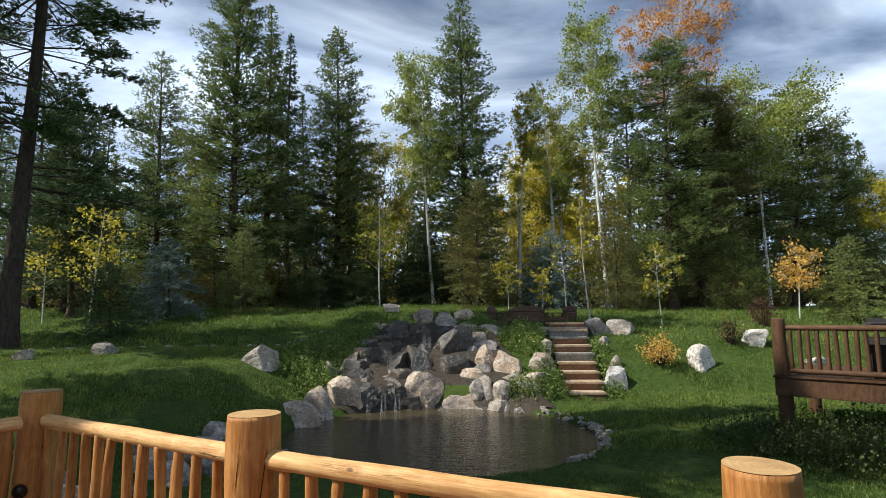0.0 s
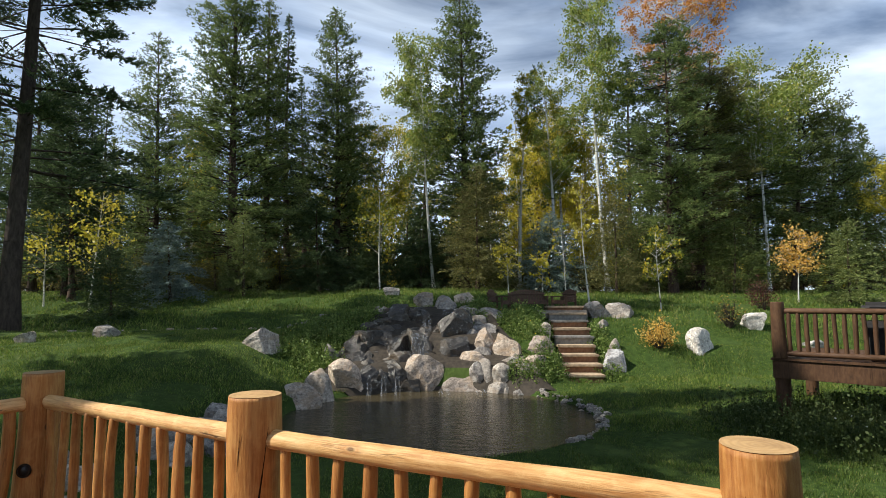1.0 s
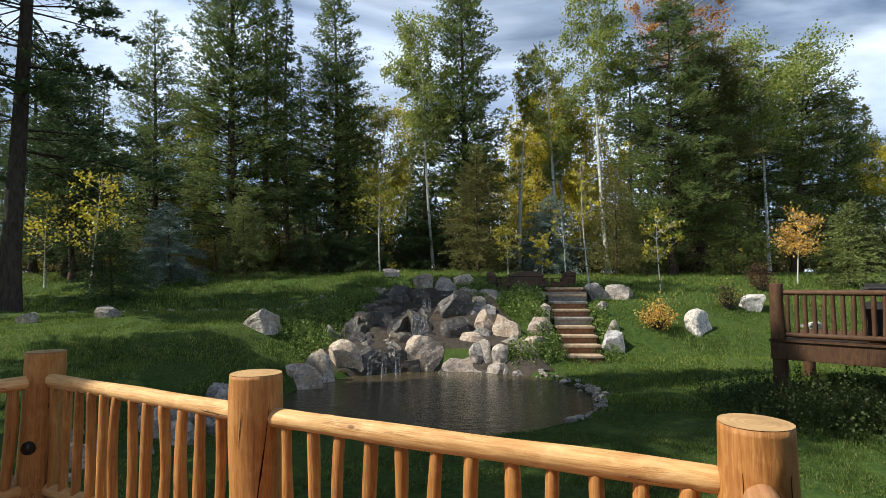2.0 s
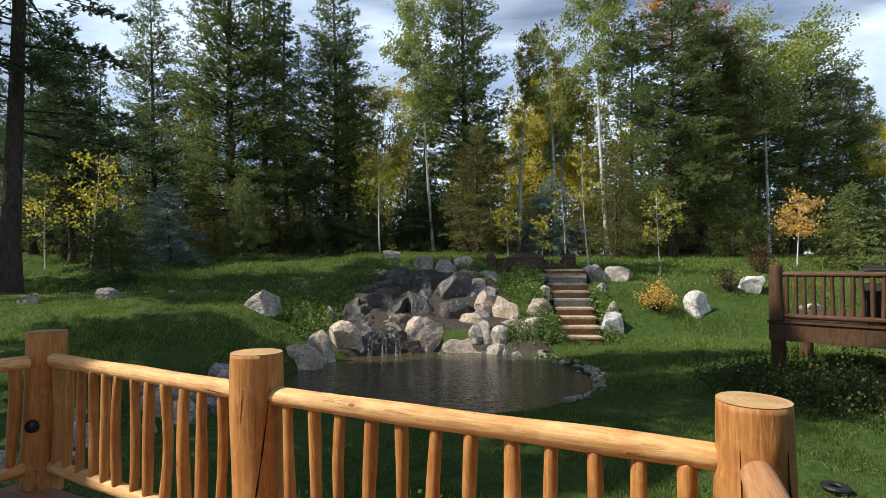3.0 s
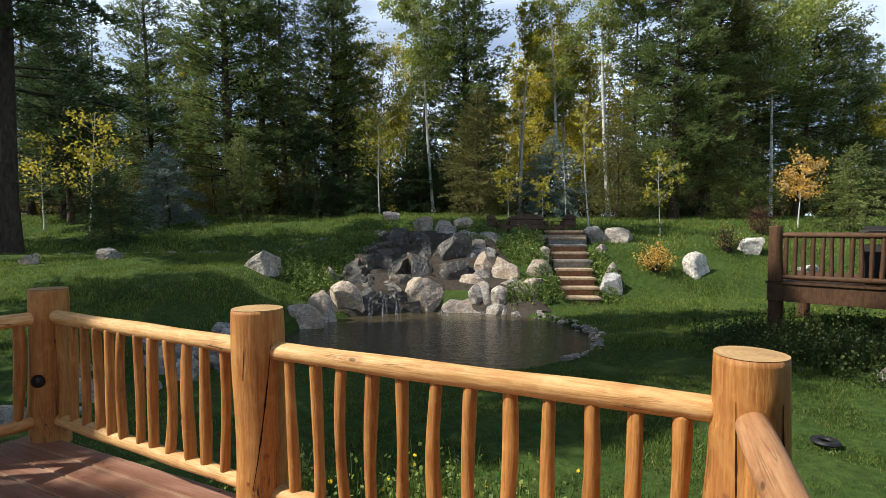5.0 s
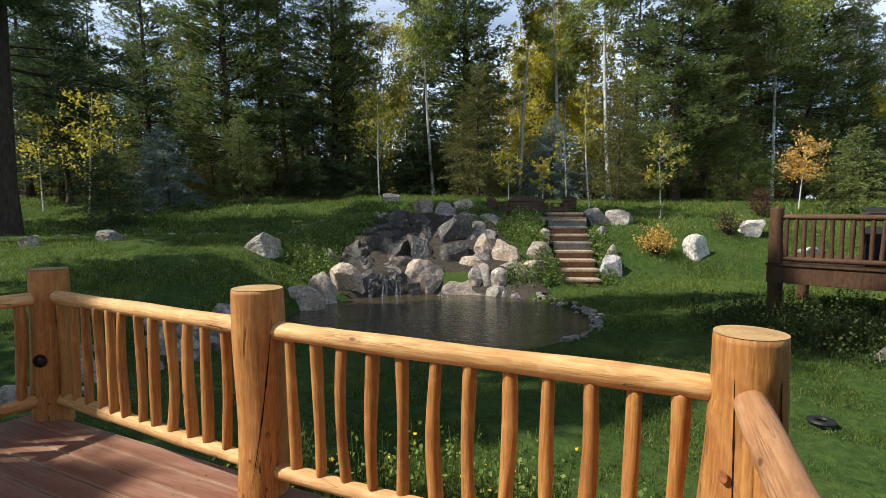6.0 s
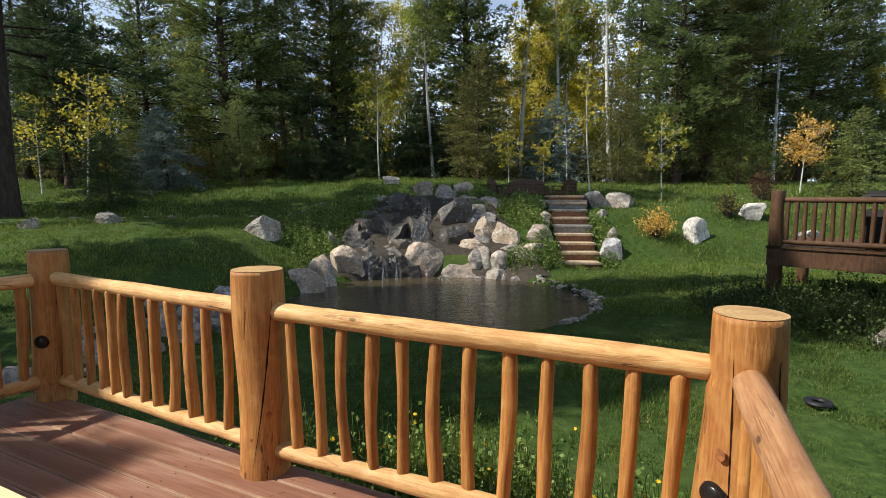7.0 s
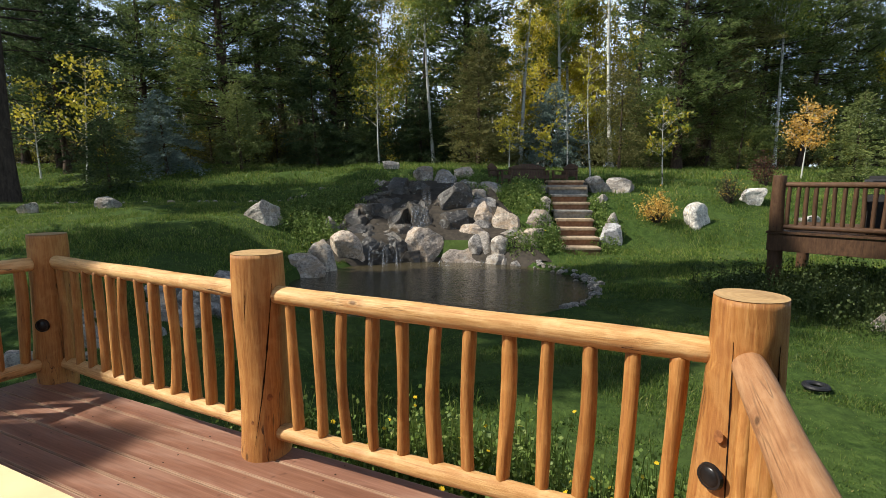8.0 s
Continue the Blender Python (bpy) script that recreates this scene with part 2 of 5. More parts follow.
knot_wood = plain("knot_wood", (0.27, 0.105, 0.036), 0.6, 0.3, 0, 0.5, 40)
crack_dark = plain("crack_shadow_wood", (0.022, 0.011, 0.006), 0.95, 0.1)
soil = plain("dark_wet_soil", (0.045, 0.036, 0.026), 0.8, 0.3, 0, 0.5, 8)
house_log = plain("brown_house_wall", (0.10, 0.052, 0.028), 0.7, 0.3, 0, 0.3, 4)
roof_dark = plain("dark_roof", (0.06, 0.055, 0.05), 0.85)
nail_steel = plain("rusty_nail", (0.05, 0.03, 0.02), 0.6, 0.4, 0.5)
joist_dark = plain("dark_joist", (0.10, 0.05, 0.028), 0.8)
cushion_white = plain("white_enamel", (0.75, 0.74, 0.72), 0.5)


def bark_material(name, a, b, zs=2.5, aspen=False):
    m = Mat(name, 0.9, 0.15)
    n = m.noise(m.world_pos((9, 9, zs)), 1.4, 6, 0.65, 0.3)
    c = m.ramp(n, (0.32, a), (0.66, b))
    if aspen:
        k = m.noise(m.world_pos((3, 3, 11)), 1.0, 3, 0.5)
        c = m.mix(m.ramp(k, (0.60, 0.0), (0.66, 0.9)), c, (0.035, 0.032, 0.03))
    m.bump(n, 0.8, 0.03)
    return m.colour(c)


bark_pine = bark_material("pine_bark", (0.028, 0.020, 0.015), (0.125, 0.088, 0.062))
bark_dark = bark_material("dark_limb_bark", (0.030, 0.024, 0.020), (0.085, 0.066, 0.052))
bark_aspen = bark_material("aspen_bark", (0.42, 0.41, 0.36), (0.66, 0.65, 0.58), 2.0, True)

ndl_pine = leaf_material("pine_needles", ((0.0, (0.064, 0.092, 0.029)), (0.5, (0.130, 0.172, 0.050)), (1.0, (0.23, 0.265, 0.076))), 0.5, 0.42)
# Brighter copy of the pine needles, with sunlight on the crowns put into the colour.
ndl_sun = leaf_material("sunlit_pine_needles", ((0.0, (0.076, 0.112, 0.040)), (0.5, (0.150, 0.206, 0.070)), (1.0, (0.27, 0.325, 0.108))), 0.5, 0.44)
ndl_dark = leaf_material("dark_spruce_needles", ((0.0, (0.042, 0.070, 0.033)), (0.6, (0.082, 0.126, 0.054)), (1.0, (0.15, 0.20, 0.080))), 0.5, 0.38)
ndl_blue = leaf_material("blue_spruce_needles", ((0.0, (0.10, 0.15, 0.138)), (0.6, (0.20, 0.272, 0.25)), (1.0, (0.33, 0.40, 0.37))), 0.5, 0.2)
ndl_olive = leaf_material("olive_fir_needles", ((0.0, (0.085, 0.090, 0.032)), (0.6, (0.165, 0.165, 0.058)), (1.0, (0.27, 0.245, 0.09))), 0.5, 0.25)
ndl_light = leaf_material("light_pine_needles", ((0.0, (0.10, 0.13, 0.042)), (0.6, (0.19, 0.235, 0.076)), (1.0, (0.31, 0.34, 0.12))), 0.5, 0.25)
lf_green = leaf_material("green_aspen_leaves", ((0.0, (0.15, 0.20, 0.045)), (0.6, (0.28, 0.345, 0.085)), (0.9, (0.42, 0.45, 0.14)), (1.0, (0.50, 0.42, 0.06))), 0.45, 0.4)
lf_mixed = leaf_material("turning_aspen_leaves", ((0.0, (0.15, 0.19, 0.030)), (0.5, (0.30, 0.31, 0.045)), (1.0, (0.56, 0.43, 0.04))), 0.45, 0.42)
lf_yellow = leaf_material("yellow_aspen_leaves", ((0.0, (0.34, 0.33, 0.05)), (0.5, (0.62, 0.53, 0.06)), (1.0, (0.80, 0.68, 0.12))), 0.45, 0.42)
lf_orange = leaf_material("orange_aspen_leaves", ((0.0, (0.36, 0.14, 0.04)), (0.5, (0.56, 0.26, 0.06)), (1.0, (0.62, 0.36, 0.12))), 0.45, 0.4)
lf_gold = leaf_material("golden_orange_leaves", ((0.0, (0.56, 0.30, 0.05)), (0.6, (0.74, 0.46, 0.11)), (1.0, (0.80, 0.60, 0.22))), 0.45, 0.4)
lf_brown = leaf_material("dull_brush_leaves", ((0.0, (0.068, 0.070, 0.030)), (0.6, (0.135, 0.135, 0.052)), (1.0, (0.25, 0.20, 0.072))), 0.6, 0.3)
lf_red = leaf_material("dark_red_leaves", ((0.0, (0.06, 0.026, 0.02)), (1.0, (0.15, 0.06, 0.04))), 0.6, 0.3)
lf_weed = leaf_material("garden_leaves", ((0.0, (0.085, 0.14, 0.030)), (0.6, (0.170, 0.25, 0.058)), (1.0, (0.30, 0.36, 0.11))), 0.5, 0.35)
blade = leaf_material("grass_blades", ((0.0, (0.046, 0.085, 0.016)), (0.55, (0.098, 0.160, 0.030)), (0.9, (0.19, 0.235, 0.058)), (1.0, (0.29, 0.26, 0.105))), 0.5, 0.35)
# Brighter blades for bank and meadow: sunlight on them is put into the colour.
blade_bank_sun = leaf_material("sunlit_bank_grass_blades", ((0.0, (0.055, 0.100, 0.018)), (0.55, (0.130, 0.205, 0.036)), (0.9, (0.25, 0.295, 0.068)), (1.0, (0.33, 0.30, 0.12))), 0.5, 0.35)
# Darker leaves for the far deck's weeds: their shade is painted in.
lf_weed_shade = leaf_material("shaded_weed_leaves", ((0.0, (0.030, 0.052, 0.014)), (0.6, (0.062, 0.092, 0.026)), (1.0, (0.12, 0.15, 0.05))), 0.55, 0.3)
petal_yellow = leaf_material("yellow_petals", ((0.0, (0.72, 0.45, 0.02)), (1.0, (0.82, 0.60, 0.03))), 0.6, 0.3)
petal_white = leaf_material("white_petals", ((0.0, (0.68, 0.68, 0.66)), (1.0, (0.8, 0.8, 0.77))), 0.6, 0.3)


def water_material():
    m = Mat("pond_water", 0.04, 0.5)
    m.b.inputs["Base Color"].default_value = (0.062, 0.050, 0.028, 1)
    m.b.inputs["IOR"].default_value = 1.33
    n = m.noise(m.world_pos((1.0, 1.7, 1)), 5.5, 4, 0.6, 0.8)
    m.bump(n, 0.6, 0.035)
    return m.m


def fall_material():
    m = Mat("falling_water", 0.12, 0.5)
    n = m.noise(m.coord((16, 16, 1.2)), 1.5, 5, 0.6)
    m.colour(m.ramp(n, (0.35, (0.42, 0.46, 0.52)), (0.65, (0.85, 0.87, 0.90))))
    tr = m.n.new("ShaderNodeBsdfTransparent")
    s = m.n.new("ShaderNodeMixShader")
    m.l.new(m.ramp(n, (0.47, 0.0), (0.78, 0.45)), s.inputs["Fac"])
    m.l.new(tr.outputs["BSDF"], s.inputs[1])
    m.l.new(m.b.outputs["BSDF"], s.inputs[2])
    m.l.new(s.outputs["Shader"], m.n["Material Output"].inputs["Surface"])
    return m.m


pond_water, falling_water = water_material(), fall_material()

# ---------------------------------------------------------------- helpers of the scene


def mesh_of(name, verts, faces, mat, smooth=False):
    me = bpy.data.meshes.new(name)
    me.from_pydata(verts, [], faces)
    me.materials.append(mat)
    if smooth:
        me.polygons.foreach_set("use_smooth", [True] * len(me.polygons))
    me.update()
    return me


def tri_mesh(name, tri, mat):
    """A mesh of loose triangles from an array (n, 3, 3)."""
    n = len(tri)
    me = bpy.data.meshes.new(name)
    me.vertices.add(3 * n)
    me.loops.add(3 * n)
    me.polygons.add(n)
    me.vertices.foreach_set("co", np.ascontiguousarray(tri, dtype=np.float32).ravel())
    me.loops.foreach_set("vertex_index", np.arange(3 * n, dtype=np.int32))
    me.polygons.foreach_set("loop_start", np.arange(0, 3 * n, 3, dtype=np.int32))
    me.materials.append(mat)
    me.update(calc_edges=True)
    return me


def quad_mesh(name, quads, mat):
    """A mesh of loose four-cornered faces from an array (n, 4, 3)."""
    n = len(quads)
    me = bpy.data.meshes.new(name)
    me.vertices.add(4 * n)
    me.loops.add(4 * n)
    me.polygons.add(n)
    me.vertices.foreach_set("co", np.ascontiguousarray(quads, dtype=np.float32).ravel())
    me.loops.foreach_set("vertex_index", np.arange(4 * n, dtype=np.int32))
    me.polygons.foreach_set("loop_start", np.arange(0, 4 * n, 4, dtype=np.int32))
    me.materials.append(mat)
    me.update(calc_edges=True)
    return me


def thing(name, at, label, category, group="", kind=""):
    """An Empty at a thing's base, to carry its parts."""
    ob = new(name)
    ob.empty_display_size = 0.1
    ob.matrix_basis = at if isinstance(at, Matrix) else Matrix.Translation(at)
    return tagged(ob, label, category, group, kind)


def part(name, data, mat, parent, label="", m=None):
    """A mesh, or a bmesh with its material, as one part under a thing or a part; m: its pose there."""
    if isinstance(data, bmesh.types.BMesh):
        me = bpy.data.meshes.new(name)
        data.to_mesh(me)
        data.free()
        me.materials.append(mat)
        data = me
    ob = new(name, data)
    ob.parent = parent
    if m is not None:
        ob.matrix_basis = m
    return tagged(ob, label)


def solo(name, data, mat, label, category="", kind="", at=(0, 0, 0), group=""):
    if isinstance(data, bmesh.types.BMesh):
        me = bpy.data.meshes.new(name)
        data.to_mesh(me)
        data.free()
        me.materials.append(mat)
        data = me
    ob = new(name, data)
    ob.matrix_basis = at if isinstance(at, Matrix) else Matrix.Translation(at)
    return tagged(ob, label, category, group, kind)


def box_bm(sx, sy, sz, bevel=0.008, at=(0, 0, 0), bm=None, rot=None):
    own = bmesh.new()
    bmesh.ops.create_cube(own, size=1.0)
    bmesh.ops.scale(own, vec=(sx, sy, sz), verts=own.verts)
    if bevel:
        bmesh.ops.bevel(own, geom=own.edges[:], offset=bevel, segments=2, affect="EDGES")
    if rot is not None:
        bmesh.ops.transform(own, matrix=rot, verts=own.verts)
    bmesh.ops.translate(own, vec=at, verts=own.verts)
    if bm is None:
        return own
    me = bpy.data.meshes.new("tmp")
    own.to_mesh(me)
    own.free()
    bm.from_mesh(me)
    bpy.data.meshes.remove(me)
    return bm


def log_mesh(name, length, r0, r1, seed, mat, sides=18, rings=16, bow=0.0, rough=0.05, tip0=0.6, tip1=0.6, knots=3):
    """A peeled log along z with taper, bow, flats, knots and rounded ends (tip: the end's radius share)."""
    rng = random.Random(seed)
    ph = [rng.uniform(0, 6.28) for _ in range(6)]
    kn = [(rng.uniform(0.1, 0.9) * length, rng.uniform(0, 6.28), rng.uniform(0.06, 0.13)) for _ in range(knots)]
    cap = min(0.6 * max(r0, r1), length * 0.12)
    zs = [0.0, cap * 0.25, cap] + [cap + (length - 2 * cap) * i / rings for i in range(1, rings)] + [length - cap, length - cap * 0.25, length]
    verts, faces = [], []
    for i, z in enumerate(zs):
        u = z / length
        r = r0 + (r1 - r0) * u
        e = {0: tip0, 1: tip0 + (1 - tip0) * 0.7}.get(i, {len(zs) - 1: tip1, len(zs) - 2: tip1 + (1 - tip1) * 0.7}.get(i, 1.0))
        ox = bow * math.sin(math.pi * u) * math.cos(ph[0]) + rough * r * math.sin(4.3 * u + ph[1])
        oy = bow * math.sin(math.pi * u) * math.sin(ph[0]) + rough * r * math.sin(5.1 * u + ph[2])
        for k in range(sides):
            a = 2 * math.pi * k / sides
            q = 1 + rough * (0.5 * math.sin(2 * a + ph[3] + 3 * u) + 0.45 * math.sin(3 * a + ph[4] - 5 * u) + 0.5 * math.sin(7 * u * length / 0.9 + ph[5]))
            for kz, ka, kh in kn:
                da = math.atan2(math.sin(a - ka), math.cos(a - ka)) * r
                q += kh * math.exp(-((z - kz) ** 2 + da * da) / (0.35 * r) ** 2)
            verts.append((ox + math.cos(a) * r * e * q, oy + math.sin(a) * r * e * q, z))
    n = len(zs)
    for i in range(n - 1):
        for k in range(sides):
            a, b = i * sides + k, i * sides + (k + 1) % sides
            faces.append((a, b, b + sides, a + sides))
    faces.append(tuple(range(sides))[::-1])
    faces.append(tuple(range((n - 1) * sides, n * sides)))
    return mesh_of(name, verts, faces, mat, True)


def aim(p, q, base=(0, 0, 0)):
    """The pose, relative to base, of a mesh built along z that runs from p to q; and its length."""
    p, q = Vector(p), Vector(q)
    d = q - p
    return Matrix.Translation(p - Vector(base)) @ d.to_track_quat("Z", "Y").to_matrix().to_4x4(), d.length


def sm(a, b, v):
    v = min(max((v - a) / (b - a), 0.0), 1.0)
    return v * v * (3 - 2 * v)
def along(y, knots):
    for (a, ha), (b, hb) in zip(knots, knots[1:]):
        if y <= b:
            return ha + (hb - ha) * sm(a, b, y) if y > a else ha
    return knots[-1][1]
LEFT = [(5.5, -0.72), (9.5, -0.15), (13, 0.42), (15, 0.58), (17, 0.55), (19.5, 1.05), (23, 1.65), (26, 1.95), (30, 2.05), (90, 3.2)]
MID = [(12.9, -0.72), (14.2, -0.25), (15.4, 0.4), (16.6, 0.95), (17.5, 1.16), (19, 1.2), (21, 1.7), (26, 2.05), (90, 3.2)]
RIGHT = [(12.0, -0.72), (14.2, -0.55), (15.5, 0.15), (17.2, 0.8), (18.6, 1.12), (20, 1.35), (23, 1.7), (26, 1.85), (90, 3.2)]
def height(x, y):
    a, b = sm(-5.5, -2.6, x), sm(2.6, 4.4, x)
    h = along(y, LEFT) * (1 - a) + along(y, MID) * a * (1 - b) + along(y, RIGHT) * b
    if x > 4.5: h += 0.25 * sm(4.5, 9, x) * (1 - sm(9, 15, y)) * sm(5, 9, y)
    e = math.hypot((x + 0.1) / 3.2, (y - 10.8) / 3.2)
    if e < 1.0:
        h = min(h, -0.72) - 0.6 * (1 - sm(0.86, 1.0, e))
    if 3.0 < x < 4.75 and 13.6 < y < 17.6:
        cut = min(h, -0.78 + (y - 14.0) * 0.503)
        h += (cut - h) * sm(3.0, 3.2, x) * (1 - sm(4.5, 4.75, x))
    return h



# ---------------------------------------------------------------- ground and pond
def ground_mesh():
    near_x = [-26 + 0.25 * i for i in range(208)]
    near_y = [-6 + 0.2 * i for i in range(180)]
    far = [4, 10, 22, 45, 90, 200, 500, 1200]
    xs = [near_x[0] - f for f in far[::-1]] + near_x + [near_x[-1] + f for f in far]
    ys = [near_y[0] - f for f in far[::-1]] + near_y + [near_y[-1] + f for f in far]
    verts = []
    for y in ys:
        for x in xs:
            h = height(x, y)
            if abs(x) < 40 and -10 < y < 60:
                k = sm(1.0, 1.5, math.hypot((x + 0.1) / 3.2, (y - 10.8) / 3.2)) * (1 - sm(3.6, 2.6, abs(x + 0.3)) * sm(12.6, 13.4, y) * sm(18.6, 17.6, y))
                h += k * (0.06 * noise.noise((x * 0.7, y * 0.7, 0)) + 0.045 * noise.noise((x * 1.9, y * 1.9, 3)))
            verts.append((x, y, h))
    w = len(xs)
    faces = [(j * w + i, j * w + i + 1, (j + 1) * w + i + 1, (j + 1) * w + i) for j in range(len(ys) - 1) for i in range(w - 1)]
    return mesh_of("ground", verts, faces, grass_ground, True)


solo("ground", ground_mesh(), None, "green mown lawn rising to a wooded bank", "ground", "structure")

bm = bmesh.new()
ring = []
for k in range(72):
    a = 2 * math.pi * k / 72
    r = 1.0 + 0.03 * math.sin(3 * a + 1) + 0.02 * math.sin(5 * a)
    ring.append(bm.verts.new((3.17 * r * math.cos(a) - 0.1, 10.8 + 3.17 * r * math.sin(a), -0.82)))
bm.faces.new(ring)
solo("pond_water", bm, pond_water, "dark still pond water with faint ripples", "water", "structure")


# ---------------------------------------------------------------- rocks
def rock_mesh(seed, mat, sub=3):
    """A boulder about 1 m across, resting on z = 0, with flat broken faces and chipped edges."""
    rng = random.Random(seed)
    bm = bmesh.new()
    bmesh.ops.create_icosphere(bm, subdivisions=sub, radius=0.5)
    off = Vector((rng.uniform(0, 50), rng.uniform(0, 50), rng.uniform(0, 50)))
    planes = []
    for _ in range(13):
        d = Vector((rng.gauss(0, 1), rng.gauss(0, 1), rng.gauss(0, 0.8))).normalized()
        if d.z < -0.3:  # no cuts from below
            continue
        planes.append((d, rng.uniform(0.22, 0.40)))
    for v in bm.verts:
        p = v.co.copy()
        if p.z < 0:  # upright flanks below the middle, so that the rock sits broad in the ground
            f = min(1.9, 0.49 / max(math.hypot(p.x, p.y), 0.1))
            p.x, p.y = p.x * f, p.y * f
        p *= 1 + 0.16 * noise.noise(p * 2.0 + off)
        for d, lim in planes:
            over = p.dot(d) - lim - 0.02 * noise.noise(p * 5 + off)
            if over > 0:
                p -= d * over * 0.98
        p *= 1 + 0.05 * noise.noise(p * 5 + off) + 0.03 * noise.noise(p * 11 + off) + 0.02 * noise.noise(p * 25 + off)
        v.co = p
    lo = min(v.co.z for v in bm.verts)
    hi = max(v.co.z for v in bm.verts)
    x0, x1 = min(v.co.x for v in bm.verts), max(v.co.x for v in bm.verts)
    for v in bm.verts:
        v.co.z = (v.co.z - lo) / (hi - lo)
        v.co.x = (v.co.x - x0) / (x1 - x0) - 0.5
    me = bpy.data.meshes.new("boulder")
    bm.to_mesh(me)
    bm.free()
    me.materials.append(mat)
    return me


def boulder(x, y, z, w, h, seed, mat, label, group="boulders round the waterfall", deep=0.85, name="boulder"):
    """A boulder sunk a little into the ground."""
    rng = random.Random(seed * 7 + 1)
    me = rock_mesh(seed, mat, 2 if w < 0.3 else 5 if w > 0.75 and name == "boulder" and seed < 200 else 4)
    ob = new(name, me)
    sink = 0.5 * h
    ob.matrix_basis = pose(x, y, z - sink, rng.uniform(-6, 6), rng.uniform(-6, 6), rng.uniform(-14, 14))
    ob.scale = (w * 1.06, w * deep, h * 1.04 + sink)
    return tagged(ob, label, "boulder" if w > 0.3 else "stone", group)


GREY, TAN, WHITE, WET_SHADE = (rock_grey, "rough grey granite boulder beside the waterfall"), (rock_tan, "tan and rust granite boulder beside the pond"), (
    rock_sunlit, "pale sunlit granite boulder on the grass"), (rock_wet_shade, "granite boulder in the waterfall, coloured dark for wet and shade")
ROCKS = (
    (-0.43, 14.14, -0.88, 1.24, 0.95, 1),
    (0.62, 14.07, -0.95, 1.35, 0.59, 1),
    (-2.37, 13.31, -0.69, 0.80, 0.73, 1),
    (-2.85, 12.49, -0.74, 0.66, 0.63, 0),
    (-3.09, 11.80, -0.83, 0.93, 0.49, 1),
    (-1.76, 13.56, -0.80, 0.50, 0.55, 3),
    (-1.31, 13.75, -0.83, 0.50, 0.58, 3),
    (-1.53, 13.80, -0.84, 1.15, 0.50, 3),
    (-0.95, 14.35, -0.45, 0.60, 0.30, 3),
    (0.42, 14.42, -0.52, 0.95, 0.50, 1),
    (1.95, 14.15, -0.55, 0.60, 0.42, 0),
    (1.14, 13.87, -0.57, 0.47, 0.54, 0),
    (1.47, 13.72, -0.66, 0.54, 0.54, 0),
    (1.12, 14.99, 0.05, 0.79, 0.65, 1),
    (1.74, 14.65, -0.19, 0.88, 0.72, 1),
    (2.65, 14.85, -0.07, 0.89, 0.55, 1),
    (2.41, 14.02, -0.33, 0.59, 0.37, 1),
    (0.82, 14.44, -0.25, 0.75, 0.38, 1),
    (0.27, 14.78, -0.11, 0.83, 0.61, 3),
    (-1.33, 14.80, -0.10, 0.84, 0.65, 3),
    (-2.57, 14.84, -0.03, 0.69, 0.55, 3),
    (-2.06, 15.09, 0.16, 0.72, 0.51, 3),
    (-2.22, 15.92, 0.52, 0.61, 0.32, 3),
    (-1.79, 16.13, 0.65, 0.63, 0.31, 3),
    (-1.41, 16.27, 0.74, 0.64, 0.64, 3),
    (-0.77, 16.29, 0.74, 0.72, 0.46, 3),
    (-0.59, 14.74, -0.11, 0.68, 0.83, 3),
    (0.42, 15.51, 0.37, 0.98, 0.85, 3),
    (0.02, 17.39, 1.10, 0.74, 0.55, 0),
    (-0.70, 19.67, 1.27, 0.71, 0.52, 1),
    (0.80, 19.96, 1.36, 0.82, 0.44, 1),
    (1.47, 16.62, 0.91, 0.82, 0.35, 0),
    (-3.06, 14.64, -0.09, 0.45, 0.39, 0),
    (4.95, 16.72, 0.59, 0.60, 0.27, 0),
    (4.88, 15.31, 0.05, 0.39, 0.34, 0),
    (4.65, 14.70, -0.47, 0.68, 0.56, 2),
    (5.18, 17.88, 0.87, 0.92, 0.57, 0),
    (5.98, 18.00, 0.91, 1.01, 0.47, 0),
    (2.93, 15.80, 0.44, 0.45, 0.40, 0),
    (-4.68, 13.74, 0.25, 0.91, 0.51, 0),
    (-9.12, 14.52, 0.54, 0.67, 0.31, 0),
    (-10.55, 13.51, 0.44, 0.49, 0.27, 0),
    (7.42, 15.38, 0.04, 0.76, 0.64, 2),
    (9.79, 16.73, 0.57, 0.81, 0.51, 2),
    (-2.06, 21.17, 1.75, 0.67, 0.29, 0),
    (6.00, 7.00, -0.72, 0.38, 0.30, 0),
    (1.57, 13.44, -0.90, 0.36, 0.23, 0),
    (1.88, 13.22, -0.90, 0.38, 0.20, 0),
    (10.63, 15.38, 0.06, 0.62, 0.28, 2),
)
for i, (x, y, z, w, h, kind) in enumerate(ROCKS):
    mat, label = (GREY, TAN, WHITE, WET_SHADE)[kind]
    boulder(x, y, z, w, h, 11 + i * 3, mat, label)

# Pebble rim on the lawn side of the pond, and the stony outlet below the deck.
rng = random.Random(5)
for k in range(120):
    a = radians(rng.uniform(-50, 42))
    r = rng.gauss(1.0, 0.02)
    x, y = 3.15 * r * math.cos(a) - 0.1, 10.8 + 3.17 * r * math.sin(a)
    w = rng.choice((0.05, 0.06, 0.08, 0.10, 0.15)) * rng.uniform(0.8, 1.2)
    boulder(x, y, max(height(x, y), -0.86) + 0.01, w, w * 0.4, 900 + k % 9, rock_grey, "small grey stone at the pond's rim", "stones of the pond rim", 0.9, "stone")
